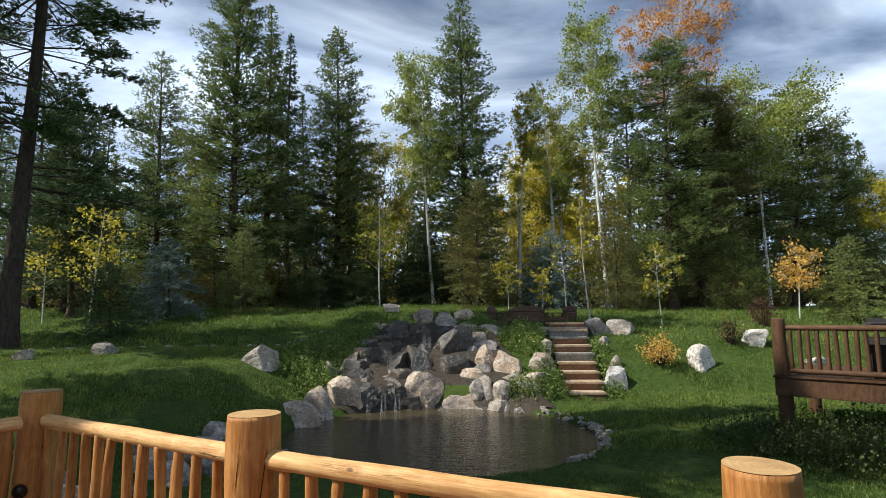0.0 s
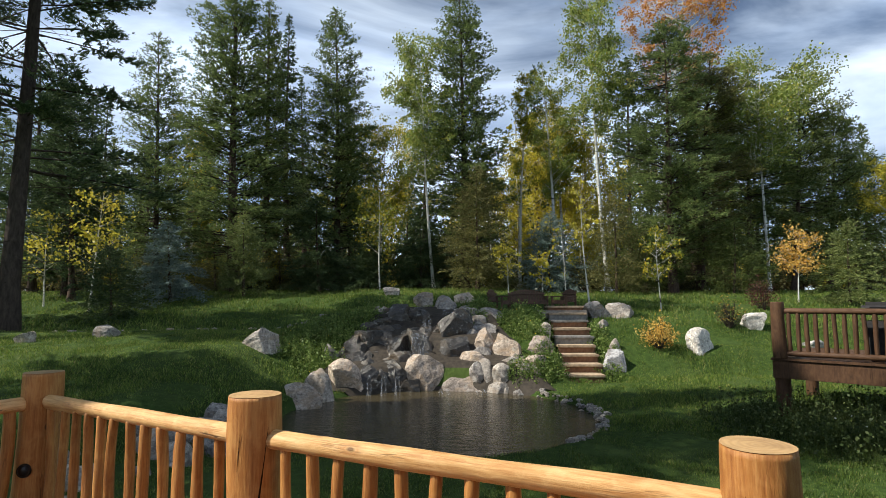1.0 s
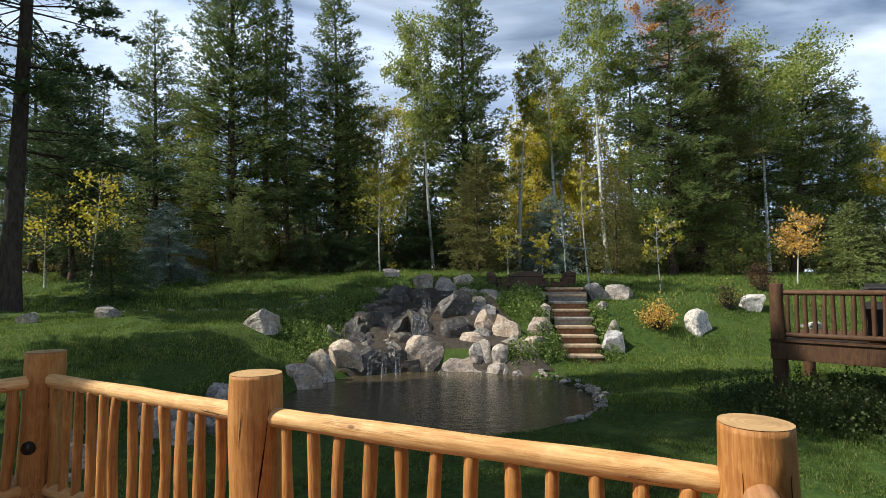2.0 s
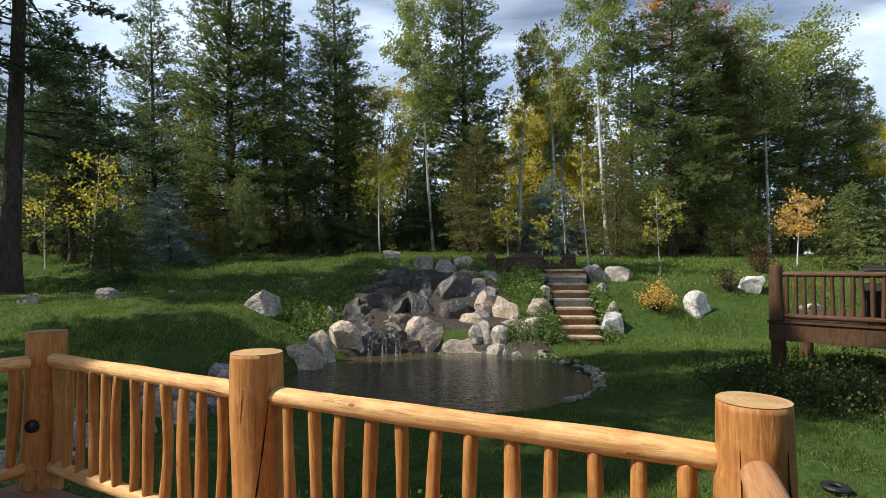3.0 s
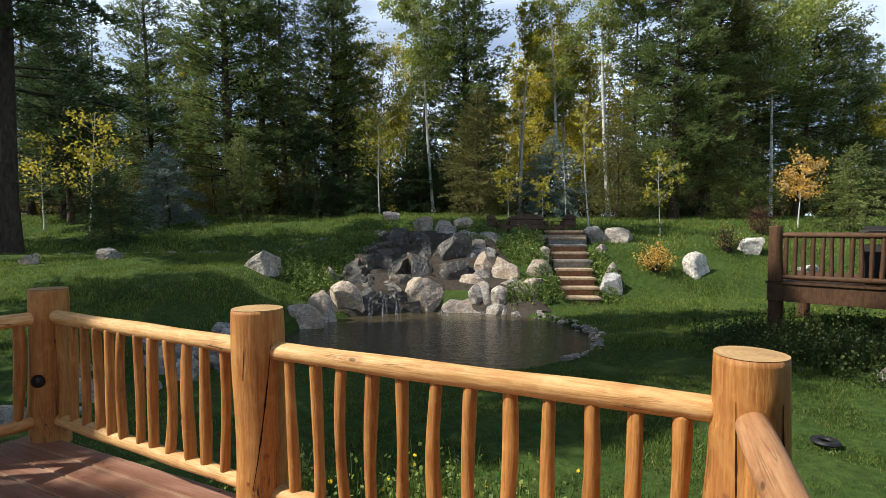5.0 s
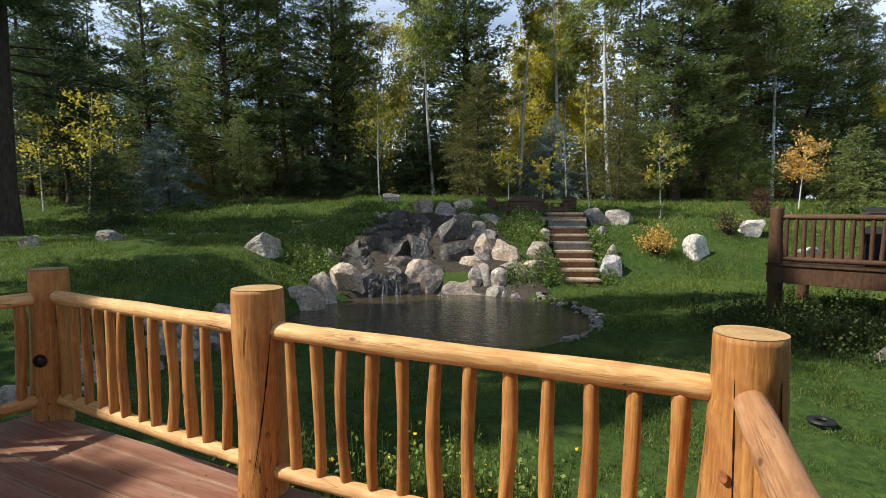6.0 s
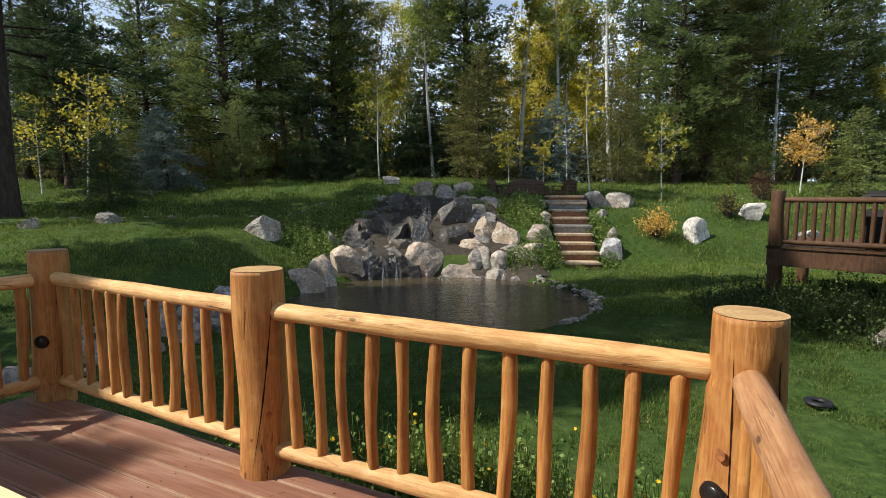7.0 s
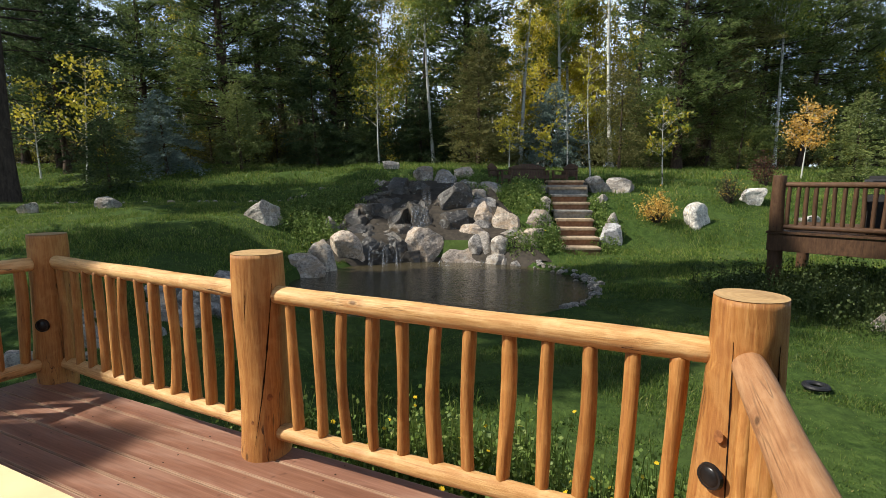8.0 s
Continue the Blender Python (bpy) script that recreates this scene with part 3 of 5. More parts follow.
for k in range(46):
    u = rng.uniform(0, 1)
    x, y = -3.2 - 1.2 * u + rng.gauss(0, 0.35), 9.2 - 3.6 * u + rng.gauss(0, 0.25)
    w = rng.uniform(0.12, 0.5)
    boulder(x, y, height(x, y), w, w * 0.55, 950 + k % 9, rock_grey, "grey stone in the outlet stream", "stones of the outlet stream", 0.9, "stone")
for k in range(90):
    x, y = rng.uniform(-2.9, 2.4), rng.uniform(13.5, 16.7)
    if abs(x + 0.3) > 2.7 - 0.35 * (y - 13.5):
        continue
    w = rng.uniform(0.35, 0.8)
    # left of x = 0.7 the colour is darkened for wet and shade
    boulder(x, y, height(x, y) - 0.17, w, w * rng.uniform(0.5, 0.7), 1000 + k, rock_wet_shade if x < 0.7 else rock_grey, "dark granite rock packed into the waterfall bank")
for k in range(26):
    x = rng.uniform(-2.2, 1.4)
    y = 16.6 + rng.uniform(0, 1.6)
    w = rng.uniform(0.12, 0.34)
    boulder(x, y, height(x, y), w, w * 0.6, 970 + k % 9, rock_grey, "grey stone along the upper stream", "stones of the upper stream", 0.9, "stone")


for k in range(40):  # the little creek across the upper lawn
    u = k / 39
    x = -11.5 + 7.6 * u + rng.gauss(0, 0.12)
    y = 15.6 + 2.6 * u + 0.35 * math.sin(6 * u) + rng.gauss(0, 0.12)
    w = rng.choice((0.08, 0.1, 0.14, 0.2))
    boulder(x, y, height(x, y), w, w * 0.5, 980 + k % 9, rock_grey, "small grey stone along the creek", "stones of the creek", 0.9, "stone")


def water_sheet(name, x, y0, z0, y1, z1, w, seed, label):
    """A thin sheet of water that runs over an edge and down."""
    rng = random.Random(seed)
    verts, faces = [], []
    nx, nz = 14, 12
    for j in range(nz + 1):
        u = j / nz
        yy = y0 + (y1 - y0) * math.sqrt(u)
        zz = z0 + (z1 - z0) * u
        for i in range(nx + 1):
            s = i / nx - 0.5
            verts.append((s * w * (0.75 + 0.35 * u) + 0.02 * rng.uniform(-1, 1), yy - y0 + 0.03 * math.sin(i * 1.7 + seed) + rng.uniform(-0.01, 0.01), zz - z0))
    for j in range(nz):
        for i in range(nx):
            a = j * (nx + 1) + i
            faces.append((a, a + 1, a + nx + 2, a + nx + 1))
    tagged(solo(name, mesh_of(name, verts, faces, falling_water, True), None, label, "waterfall", at=(x, y0, z0)), kind="stuff")


for k, (x, y0, z0, y1, z1, w) in enumerate((
    (-0.56, 15.75, 0.98, 15.40, 0.42, 0.13), (-0.40, 15.75, 0.96, 15.42, 0.42, 0.10),
    (-0.74, 14.50, 0.60, 14.10, -0.18, 0.26), (-0.50, 14.50, 0.60, 14.12, -0.18, 0.22),
    (-1.80, 13.16, -0.34, 13.02, -0.82, 0.11), (-1.45, 13.16, -0.34, 13.02, -0.82, 0.14), (-1.12, 13.20, -0.38, 13.04, -0.82, 0.14),
    (0.05, 16.72, 1.46, 16.42, 1.05, 0.20), (0.28, 16.72, 1.42, 16.42, 1.05, 0.14),
    (0.02, 13.30, -0.70, 13.16, -0.82, 0.30), (0.95, 13.32, -0.72, 13.18, -0.82, 0.30))):
    water_sheet("waterfall", x, y0, z0, y1, z1, w, k, "thin white waterfall over dark rocks")

# the soil between the rocks
verts, faces = [], []
nx, ny = 26, 22
for j in range(ny):
    for i in range(nx):
        y = 13.0 + 4.6 * j / (ny - 1)
        half = 3.05 - 0.33 * (y - 13.0)
        x = -0.3 + half * (2 * i / (nx - 1) - 1)
        verts.append((x, y, height(x, y) + 0.13 + 0.05 * noise.noise((x * 3, y * 3, 0)) - (0.12 if i in (0, nx - 1) or j in (0, ny - 1) else 0)))
for j in range(ny - 1):
    for i in range(nx - 1):
        a = j * nx + i
        faces.append((a, a + 1, a + nx + 1, a + nx))
solo("soil_bed", mesh_of("soil_bed", verts, faces, soil, True), None, "dark wet soil between the waterfall rocks", "soil", "structure")


# ---------------------------------------------------------------- steps and upper terrace
steps = thing("garden_steps", (3.70, 14.0, -0.6), "worn timber and stone garden steps up the bank", "steps")
N_STEP = 9
for k in range(N_STEP):
    u = k / (N_STEP - 1)
    rise, run = 1.76 / (N_STEP - 1), 3.5 / (N_STEP - 1)
    x, y, z = 0.33 * u, run * k, rise * k
    w = 0.98 + 0.16 * u + (0.06 if k % 3 == 1 else 0)
    stone = k in (0, 4, 6)
    part("riser", box_bm(w, 0.16, rise - 0.02, 0.02), step_stone if k in (4, 7) else step_riser, steps, m=pose(x, y + 0.08, z - 0.03 + 0.02, 0, 0, random.Random(k).uniform(-2, 2)))
    part("tread", box_bm(w + 0.05, run + 0.16, 0.07, 0.018), step_stone if stone and k else step_tread, steps, m=pose(x, y + run / 2 + 0.02, z + rise / 2 - 0.005, 0, 0, random.Random(k + 40).uniform(-2, 2)))

bm = bmesh.new()
loop = [bm.verts.new((x, y, 1.15)) for x, y in ((1.2, 17.45), (2.6, 17.35), (4.7, 17.4), (5.1, 18.6), (4.4, 19.7), (2.2, 19.8), (1.1, 18.8))]
top = bm.faces.new(loop)
ext = bmesh.ops.extrude_face_region(bm, geom=[top])
bmesh.ops.translate(bm, vec=(0, 0, -0.3), verts=[v for v in ext["geom"] if isinstance(v, bmesh.types.BMVert)])
bmesh.ops.recalc_face_normals(bm, faces=bm.faces)
solo("terrace", bm, patio_stone, "small flagstone terrace at the head of the steps", "terrace", "structure")


def garden_seat(at, width, label, name):
    """A slatted garden seat with an arched back, arms and four legs; it faces -y."""
    ob = thing(name, at, label, "bench" if width > 0.9 else "chair", "seats on the terrace")
    for sx in (-1, 1):
        for y, h in ((-0.24, 0.45), (0.26, 0.46)):
            part("leg", box_bm(0.06, 0.06, h, 0.008), chair_brown, ob, m=pose(sx * (width / 2 - 0.04), y, h / 2))
        part("arm", box_bm(0.09, 0.60, 0.035, 0.01), chair_brown, ob, m=pose(sx * (width / 2 - 0.03), 0.0, 0.465))
    part("apron", box_bm(width - 0.08, 0.03, 0.11, 0.006), chair_brown, ob, m=pose(0, -0.25, 0.26))
    for k in range(5):
        part("seat_slat", box_bm(width - 0.06, 0.085, 0.025, 0.005), chair_brown, ob, m=pose(0, -0.22 + 0.11 * k, 0.32 - 0.008 * k))
    n = max(5, int(width / 0.10))
    for k in range(n):
        s = (k + 0.5) / n * 2 - 1
        h = 0.32 + 0.12 * (1 - s * s)
        part("back_slat", box_bm(width / n - 0.014, 0.022, h, 0.005), chair_brown, ob, m=pose(s * (width / 2 - 0.05), 0.31, 0.28 + h / 2, -12))
    part("top_rail", box_bm(width - 0.05, 0.05, 0.06, 0.01), chair_brown, ob, m=pose(0, 0.30, 0.56, -12))
    return ob


garden_seat(pose(2.92, 18.35, 1.15, 0, 0, 0), 1.35, "weathered brown wooden bench with an arched back", "garden_bench")
garden_seat(pose(1.92, 18.0, 1.15, 0, 0, 55), 0.66, "weathered brown wooden garden armchair", "garden_chair")
garden_seat(pose(4.10, 18.05, 1.15, 0, 0, -50), 0.66, "weathered brown wooden garden armchair", "garden_chair")
bm = bmesh.new()
bmesh.ops.create_cone(bm, cap_ends=True, segments=16, radius1=0.05, radius2=0.065, depth=0.1)
solo("cup", bm, cushion_white, "small white cup on the terrace", "cup", at=(3.62, 17.6, 1.20))

# ---------------------------------------------------------------- the near deck
U = Vector((0.896, -0.443, 0)).normalized()  # along the front rail
V = Vector((0.443, 0.896, 0)).normalized()  # outwards
P1, P2, P3 = Vector((-2.61, 3.48, 0)), Vector((-0.885, 2.53, 0)), Vector((0.972, 1.672, 0))
P0, P4 = P1 - V * 2.0, P3 - V * 2.88 + U * 0.20


def crack(ob, me, az, u0, u1, twist, sides=28, width=0.0035):
    """A drying crack: a dark thin split that winds up the log."""
    rows = len(me.vertices) // sides
    vs = [v.co for v in me.vertices]
    bm = bmesh.new()
    prev = None
    n = 26
    rng = random.Random(int(az * 10))
    for i in range(n + 1):
        u = u0 + (u1 - u0) * i / n
        row = min(max(u * (rows - 7) + 3, 0), rows - 2)
        j = int(row)
        k = (az + twist * i / n + 0.02 * rng.uniform(-1, 1)) / 360 * sides
        a, b = int(k) % sides, (int(k) + 1) % sides
        p = vs[j * sides + a].lerp(vs[j * sides + b], k % 1).lerp(vs[(j + 1) * sides + a].lerp(vs[(j + 1) * sides + b], k % 1), row - j)
        rad = Vector((p.x, p.y, 0)).normalized()
        t = Vector((-rad.y, rad.x, 0)) * width * math.sin(math.pi * (0.06 + 0.94 * i / n)) * rng.uniform(0.6, 1.3)
        c = p + rad * 0.0012
        now = (bm.verts.new(c - t), bm.verts.new(c + rad * 0.001), bm.verts.new(c + t))
        if prev:
            bm.faces.new((prev[0], prev[1], now[1], now[0]))
            bm.faces.new((prev[1], prev[2], now[2], now[1]))
        prev = now
    return bm


def knot(ob, p, out, r):
    """A dark cut-off branch stub on a log."""
    bm = bmesh.new()
    bmesh.ops.create_uvsphere(bm, u_segments=12, v_segments=8, radius=r)
    bmesh.ops.scale(bm, vec=(1.2, 1.7, 0.03), verts=bm.verts)
    for f in bm.faces:
        f.smooth = True
    part("knot", bm, knot_wood, ob, m=Matrix.Translation(p) @ out.to_track_quat("Z", "Y").to_matrix().to_4x4())


def log_post(p, r_bot, r_top, h, seed, label, splits=(), knots=()):
    ob = thing("railing_post", p, label, "railing post", "posts of the near railing")
    me = log_mesh("log", h + 0.05, r_bot, r_top, seed, honey, 28, 22, 0.01, 0.045, 1.0, 0.985, 6)
    part("log", me, honey, ob, m=Matrix.Translation((0, 0, -0.05)))
    bm = bmesh.new()
    vs = [bm.verts.new((v.co.x, v.co.y, h - 0.05 + 0.053)) for v in me.vertices[-28:]]
    bm.faces.new(vs)
    for az, u0, u1, tw, wd in splits:
        part("crack", crack(ob, me, az, u0, u1, tw, width=wd), crack_dark, ob, "dark drying crack", m=Matrix.Translation((0, 0, -0.05)))
    for az, kz, kr in knots:
        d = Vector((math.cos(radians(az)), math.sin(radians(az)), 0))
        knot(ob, d * (r_bot + (r_top - r_bot) * kz / h - 0.001) + Vector((0, 0, kz)), d, kr)
    part("end_grain", bm, end_grain, ob, "pale sawn end with growth rings", m=None)
    return ob


post1 = log_post(P1, 0.118, 0.108, 0.985, 3, "thick honey-coloured log post at the deck's corner")
post2 = log_post(P2, 0.122, 0.118, 1.0, 8, "thick honey-coloured log post with a long crack", ((318, 0.98, 0.0, -55, 0.004), (250, 0.75, 0.95, 8, 0.002)), ((302, 0.32, 0.011), (330, 0.86, 0.008), (262, 0.2, 0.006)))
post3 = log_post(P3, 0.146, 0.110, 0.985, 21, "thick knotty honey-coloured log post at the deck's corner", ((290, 1.0, 0.45, 4, 0.006), (222, 1.0, 0.1, 10, 0.003), (250, 0.6, 0.0, -12, 0.002)), ((214, 0.55, 0.013), (255, 0.70, 0.007), (222, 0.30, 0.008)))
post0 = log_post(P0, 0.118, 0.108, 0.985, 5, "thick honey-coloured log post at the deck's side")
post4 = log_post(P4, 0.118, 0.110, 0.985, 6, "thick honey-coloured log post at the deck's side")


def post_light(ob, out, z, r):
    """A small round dark lamp screwed to a post."""
    bm = bmesh.new()
    bmesh.ops.create_uvsphere(bm, u_segments=20, v_segments=10, radius=0.036)
    bmesh.ops.scale(bm, vec=(1, 1, 0.42), verts=bm.verts)
    for f in bm.faces:
        f.smooth = True
    m = Matrix.Translation(out * (r + 0.002) + Vector((0, 0, z))) @ out.to_track_quat("Z", "Y").to_matrix().to_4x4()
    knob = part("post_lamp", bm, black_metal, ob, "round black metal lamp", m=m)
    bm = bmesh.new()
    bmesh.ops.create_cone(bm, cap_ends=True, segments=24, radius1=0.044, radius2=0.040, depth=0.012)
    part("rim", bm, black_metal, knob)


def log_railing(a, b, n, seed, label, ra=0.045, z_top=0.805, z_low=0.125, rail_mat=None, fall=0.0, places=None):
    """A section between two posts; places: how far along each spindle stands, at its foot and its head."""
    ob = thing("log_railing", a, label, "railing", "sections of the near railing")
    rail_mat = rail_mat or honey_rail
    d = (b - a).normalized()
    m, ln = aim(a + d * 0.085 + Vector((0, 0, z_top)), b - d * 0.085 + Vector((0, 0, z_top - fall)), a)
    part("top_rail", log_mesh("top_rail", ln, ra, ra * 0.98, seed, rail_mat, 18, 36, 0.012, 0.085, 0.55, 0.6, 7), honey, ob, m=m)
    m, ln = aim(a + d * 0.085 + Vector((0, 0, z_low)), b - d * 0.085 + Vector((0, 0, z_low)), a)
    part("bottom_rail", log_mesh("bottom_rail", ln, ra * 0.94, ra * 0.94, seed + 1, rail_mat, 18, 40, 0.012, 0.12, 0.5, 0.6, 11), honey, ob, m=m)
    rng = random.Random(seed)
    length = (b - a).length
    for k in range(n):
        s = 0.125 + (length - 0.25) * (k + 0.35) / (n - 0.3)
        r = rng.uniform(0.025, 0.031)
        lean = d * rng.uniform(-0.010, 0.010)
        if places:
            s, lean = (places[k][0] + places[k][1]) / 2, d * (places[k][1] - places[k][0]) / 2
        p0, p1 = a + d * s - lean + Vector((0, 0, z_low + 0.02)), a + d * s + lean + Vector((0, 0, z_top - 0.02 - fall * s / length))
        m, ln = aim(p0, p1, a)
        part("spindle", log_mesh("spindle", ln, r, r * rng.uniform(0.9, 1.05), seed * 50 + k, honey, 10, 12, rng.uniform(0.002, 0.016), 0.13, 0.62, 0.62, 4), honey, ob, m=m)


log_railing(P1, P2, 12, 31, "honey-coloured peeled log railing with round spindles", 0.043, places=[(s - 0.006 * (k % 3 - 1), s) for k, s in enumerate((0.151, 0.300, 0.443, 0.573, 0.705, 0.838, 0.987, 1.129, 1.275, 1.437, 1.573, 1.724))])
log_railing(P2, P3, 12, 47, "honey-coloured peeled log railing with round spindles", 0.045, fall=0.016, places=(
    (0.210, 0.185), (0.354, 0.333), (0.497, 0.479), (0.643, 0.638), (0.785, 0.781), (0.943, 0.944), (1.091, 1.091), (1.242, 1.255), (1.394, 1.406), (1.547, 1.562), (1.694, 1.710), (1.835, 1.852)))
log_railing(P0, P1, 12, 63, "honey-coloured peeled log railing in tree shade", 0.044)
log_railing(P3, P4, 17, 71, "honey log railing running back along the deck, greyed for grazing light", 0.046, 0.79, rail_mat=grey_rail)
post_light(post1, -(V * 0.75 - U * 0.45).normalized(), 0.40, 0.112)
post_light(post3, -(V * 0.80 + U * 0.55).normalized(), 0.415, 0.138)

deck = thing("deck", (P2.x, P2.y, 0), "raised timber deck of reddish-brown boards", "deck", kind="structure")
board_w, gap = 0.14, 0.006
rng = random.Random(9)
deck_m = Matrix(((U.x, V.x, 0, 0), (U.y, V.y, 0, 0), (0, 0, 1, 0), (0, 0, 0, 1)))
s1, s3 = (P1 - P2).dot(U), (P3 - P2).dot(U)
boards = []
for k in range(32):
    off = 0.09 - (board_w + gap) * (k + 0.5)
    boards.append((s1 - 0.16, s3 + 0.17 - 0.07 * off, off))


# unseen house wall and eave behind the camera, added to cut the sky's fill light
house = thing("house_wall", Matrix.Translation(P2 - V * 4.3) @ deck_m, "unseen plain brown house wall, added to block sky light behind the deck", "wall", kind="structure")
part("wall", box_bm(14.0, 0.25, 6.6, 0.01), house_log, house, m=pose(7.6, -0.12, 2.3))
part("eave", box_bm(15.0, 1.6, 0.14, 0.02), roof_dark, house, m=pose(7.8, 0.1, 5.65, 14))

# the table beside the camera
TB = Vector((-1.02, 1.135, 0))
table = thing("side_table", Matrix.Translation(TB) @ deck_m, "pale yellow wooden table on the deck", "table")
part("tabletop", box_bm(1.30, 0.62, 0.045, 0.012), table_wood, table, m=pose(-0.25, -0.31, 0.7275))
for sx in (-0.82, 0.32):
    for sy in (-0.55, -0.07):
        part("leg", box_bm(0.06, 0.06, 0.705, 0.006), table_wood, table, m=pose(sx, sy, 0.3525))

# ---------------------------------------------------------------- the far deck
F0, FD = Vector((5.98, 9.5, 0)), Vector((1.06, -1.0, 0)).normalized()
FN = Vector((FD.y, -FD.x, 0))
FIN = Vector((-FD.y, FD.x, 0))
far_deck = thing("far_deck", (F0.x, F0.y, 0.43), "dark brown stained timber deck on posts", "deck")
rot = math.degrees(math.atan2(FD.y, FD.x))
FL = 5.0
fm = pose(0, 0, 0, 0, 0, rot)
part("fascia_beam", box_bm(FL, 0.06, 0.30, 0.006), stain, far_deck, m=fm @ pose(FL / 2 - 0.12, -0.02, -0.20))
part("trim_board", box_bm(FL, 0.16, 0.045, 0.008), stain, far_deck, m=fm @ pose(FL / 2 - 0.14, 0.0, -0.02))
part("side_beam", box_bm(0.06, 3.2, 0.30, 0.006), stain, far_deck, m=fm @ pose(-0.10, 1.62, -0.20))
for k in range(14):
    part("floor_board", box_bm(FL, 0.19, 0.04, 0.006), stain, far_deck, m=fm @ pose(FL / 2 - 0.10, 0.20 + 0.20 * k, -0.02))
for k, (a, b) in enumerate(((0.0, 0.05), (2.4, 0.05), (4.8, 0.05), (0.0, 2.8))):
    h = 0.95 if a < 1 else 1.0
    part("support_post", log_mesh("support_post", h, 0.12, 0.12, 90 + k, stain, 14, 8, 0, 0.04, 1, 1, 1), stain, far_deck, m=fm @ pose(a, b + 0.05, -0.30 - h))
far_post = []
for k, s in enumerate((0.0, 2.3, 4.6)):
    p = F0 + FD * s + Vector((0, 0, 0.43))
    ob = thing("railing_post", p, "dark brown stained log post on the far deck", "railing post", "posts of the far railing")
    part("log", log_mesh("log", 0.99, 0.118, 0.108, 120 + k, stain, 18, 10, 0.005, 0.04, 1, 0.97, 2), stain, ob)
for k in range(2):
    a, b = F0 + FD * (2.3 * k) + Vector((0, 0, 0.43)), F0 + FD * (2.3 * k + 2.3) + Vector((0, 0, 0.43))
    ob = thing("log_railing", a, "dark brown stained log railing with close spindles", "railing", "sections of the far railing")
    d = (b - a).normalized()
    for nm, z in (("top_rail", 0.83), ("bottom_rail", 0.09)):
        m, ln = aim(a + d * 0.08 + Vector((0, 0, z)), b - d * 0.08 + Vector((0, 0, z)), a)
        part(nm, log_mesh(nm, ln, 0.048, 0.048, 130 + k, stain, 12, 12, 0.006, 0.05, 0.6, 0.6, 2), stain, ob, m=m)
    for i in range(16):
        s = 0.16 + (2.3 - 0.32) * i / 15
        m, ln = aim(a + d * s + Vector((0, 0, 0.1)), a + d * (s + 0.01 * math.sin(i * 2.1)) + Vector((0, 0, 0.82)), a)
        part("spindle", log_mesh("spindle", ln, 0.036, 0.034, 140 + i, stain, 8, 6, 0.004, 0.08, 0.8, 0.8, 1), stain, ob, m=m)

# covered barbecue on the far deck
gp = F0 + FD * 1.52 + FIN * 0.52 + Vector((0, 0, 0.43))
grill = thing("barbecue", Matrix.Translation(gp) @ pose(0, 0, 0, 0, 0, rot), "charcoal barbecue with a hood behind the railing", "barbecue")
bm = box_bm(0.62, 0.50, 0.62, 0.03)
for v in bm.verts:
    if v.co.z > 0:
        v.co.x *= 1.12
part("cart", bm, grill_black, grill, m=pose(0, 0, 0.36))
bm = box_bm(0.92, 0.52, 0.06, 0.02)
part("side_shelf", bm, grill_black, grill, m=pose(0, 0, 0.80))
bm = box_bm(0.74, 0.50, 0.16, 0.06)
for v in bm.verts:
    if v.co.z > 0:
        v.co.y *= 0.7
part("hood", bm, grill_black, grill, m=pose(0, 0, 0.905))
part("handle", box_bm(0.5, 0.03, 0.03, 0.01), black_metal, grill, m=pose(0, -0.27, 0.89))
for sx in (-0.26, 0.26):
    for sy in (-0.2, 0.2):
        part("foot", box_bm(0.05, 0.05, 0.06, 0.008), black_metal, grill, m=pose(sx, sy, 0.03))

# black ring lying on the lawn
bm = bmesh.new()
R0, r0 = 0.09, 0.036
cols = []
for i in range(28):
    a = 2 * math.pi * i / 28
    cols.append([bm.verts.new(((R0 + r0 * math.cos(b)) * math.cos(a), (R0 + r0 * math.cos(b)) * math.sin(a), 0.7 * r0 * math.sin(b) + 0.025)) for b in [2 * math.pi * j / 8 for j in range(8)]])
for i in range(28):
    for j in range(8):
        bm.faces.new((cols[i][j], cols[(i + 1) % 28][j], cols[(i + 1) % 28][(j + 1) % 8], cols[i][(j + 1) % 8]))
solo("rubber_ring", bm, black_rubber, "flat black rubber ring lying on the lawn", "ring", at=(3.71, 5.06, height(3.71, 5.06) + 0.012))


# ---------------------------------------------------------------- trees
def unit(a):
    return a / np.maximum(np.linalg.norm(a, axis=-1, keepdims=True), 1e-9)


def sprays(rng, pos, out, length, width, k, up=0.25, spread=0.9):
    """k narrow triangles at every point, fanned about its way out."""
    n = len(pos)
    base = np.repeat(pos, k, 0)
    d = np.repeat(out, k, 0) + rng.normal(0, spread, (n * k, 3)) * (1, 1, 0.6) + (0, 0, up)
    d = unit(d)
    ln = (np.repeat(length, k) * rng.uniform(0.55, 1.25, n * k))[:, None]
    side = unit(np.cross(d, rng.normal(0, 1, (n * k, 3)))) * (np.repeat(width, k) * rng.uniform(0.6, 1.3, n * k))[:, None]
    base = base + rng.normal(0, 0.35, (n * k, 3)) * ln * 0.35
    return np.stack([base - side, base + side, base + d * ln], 1)


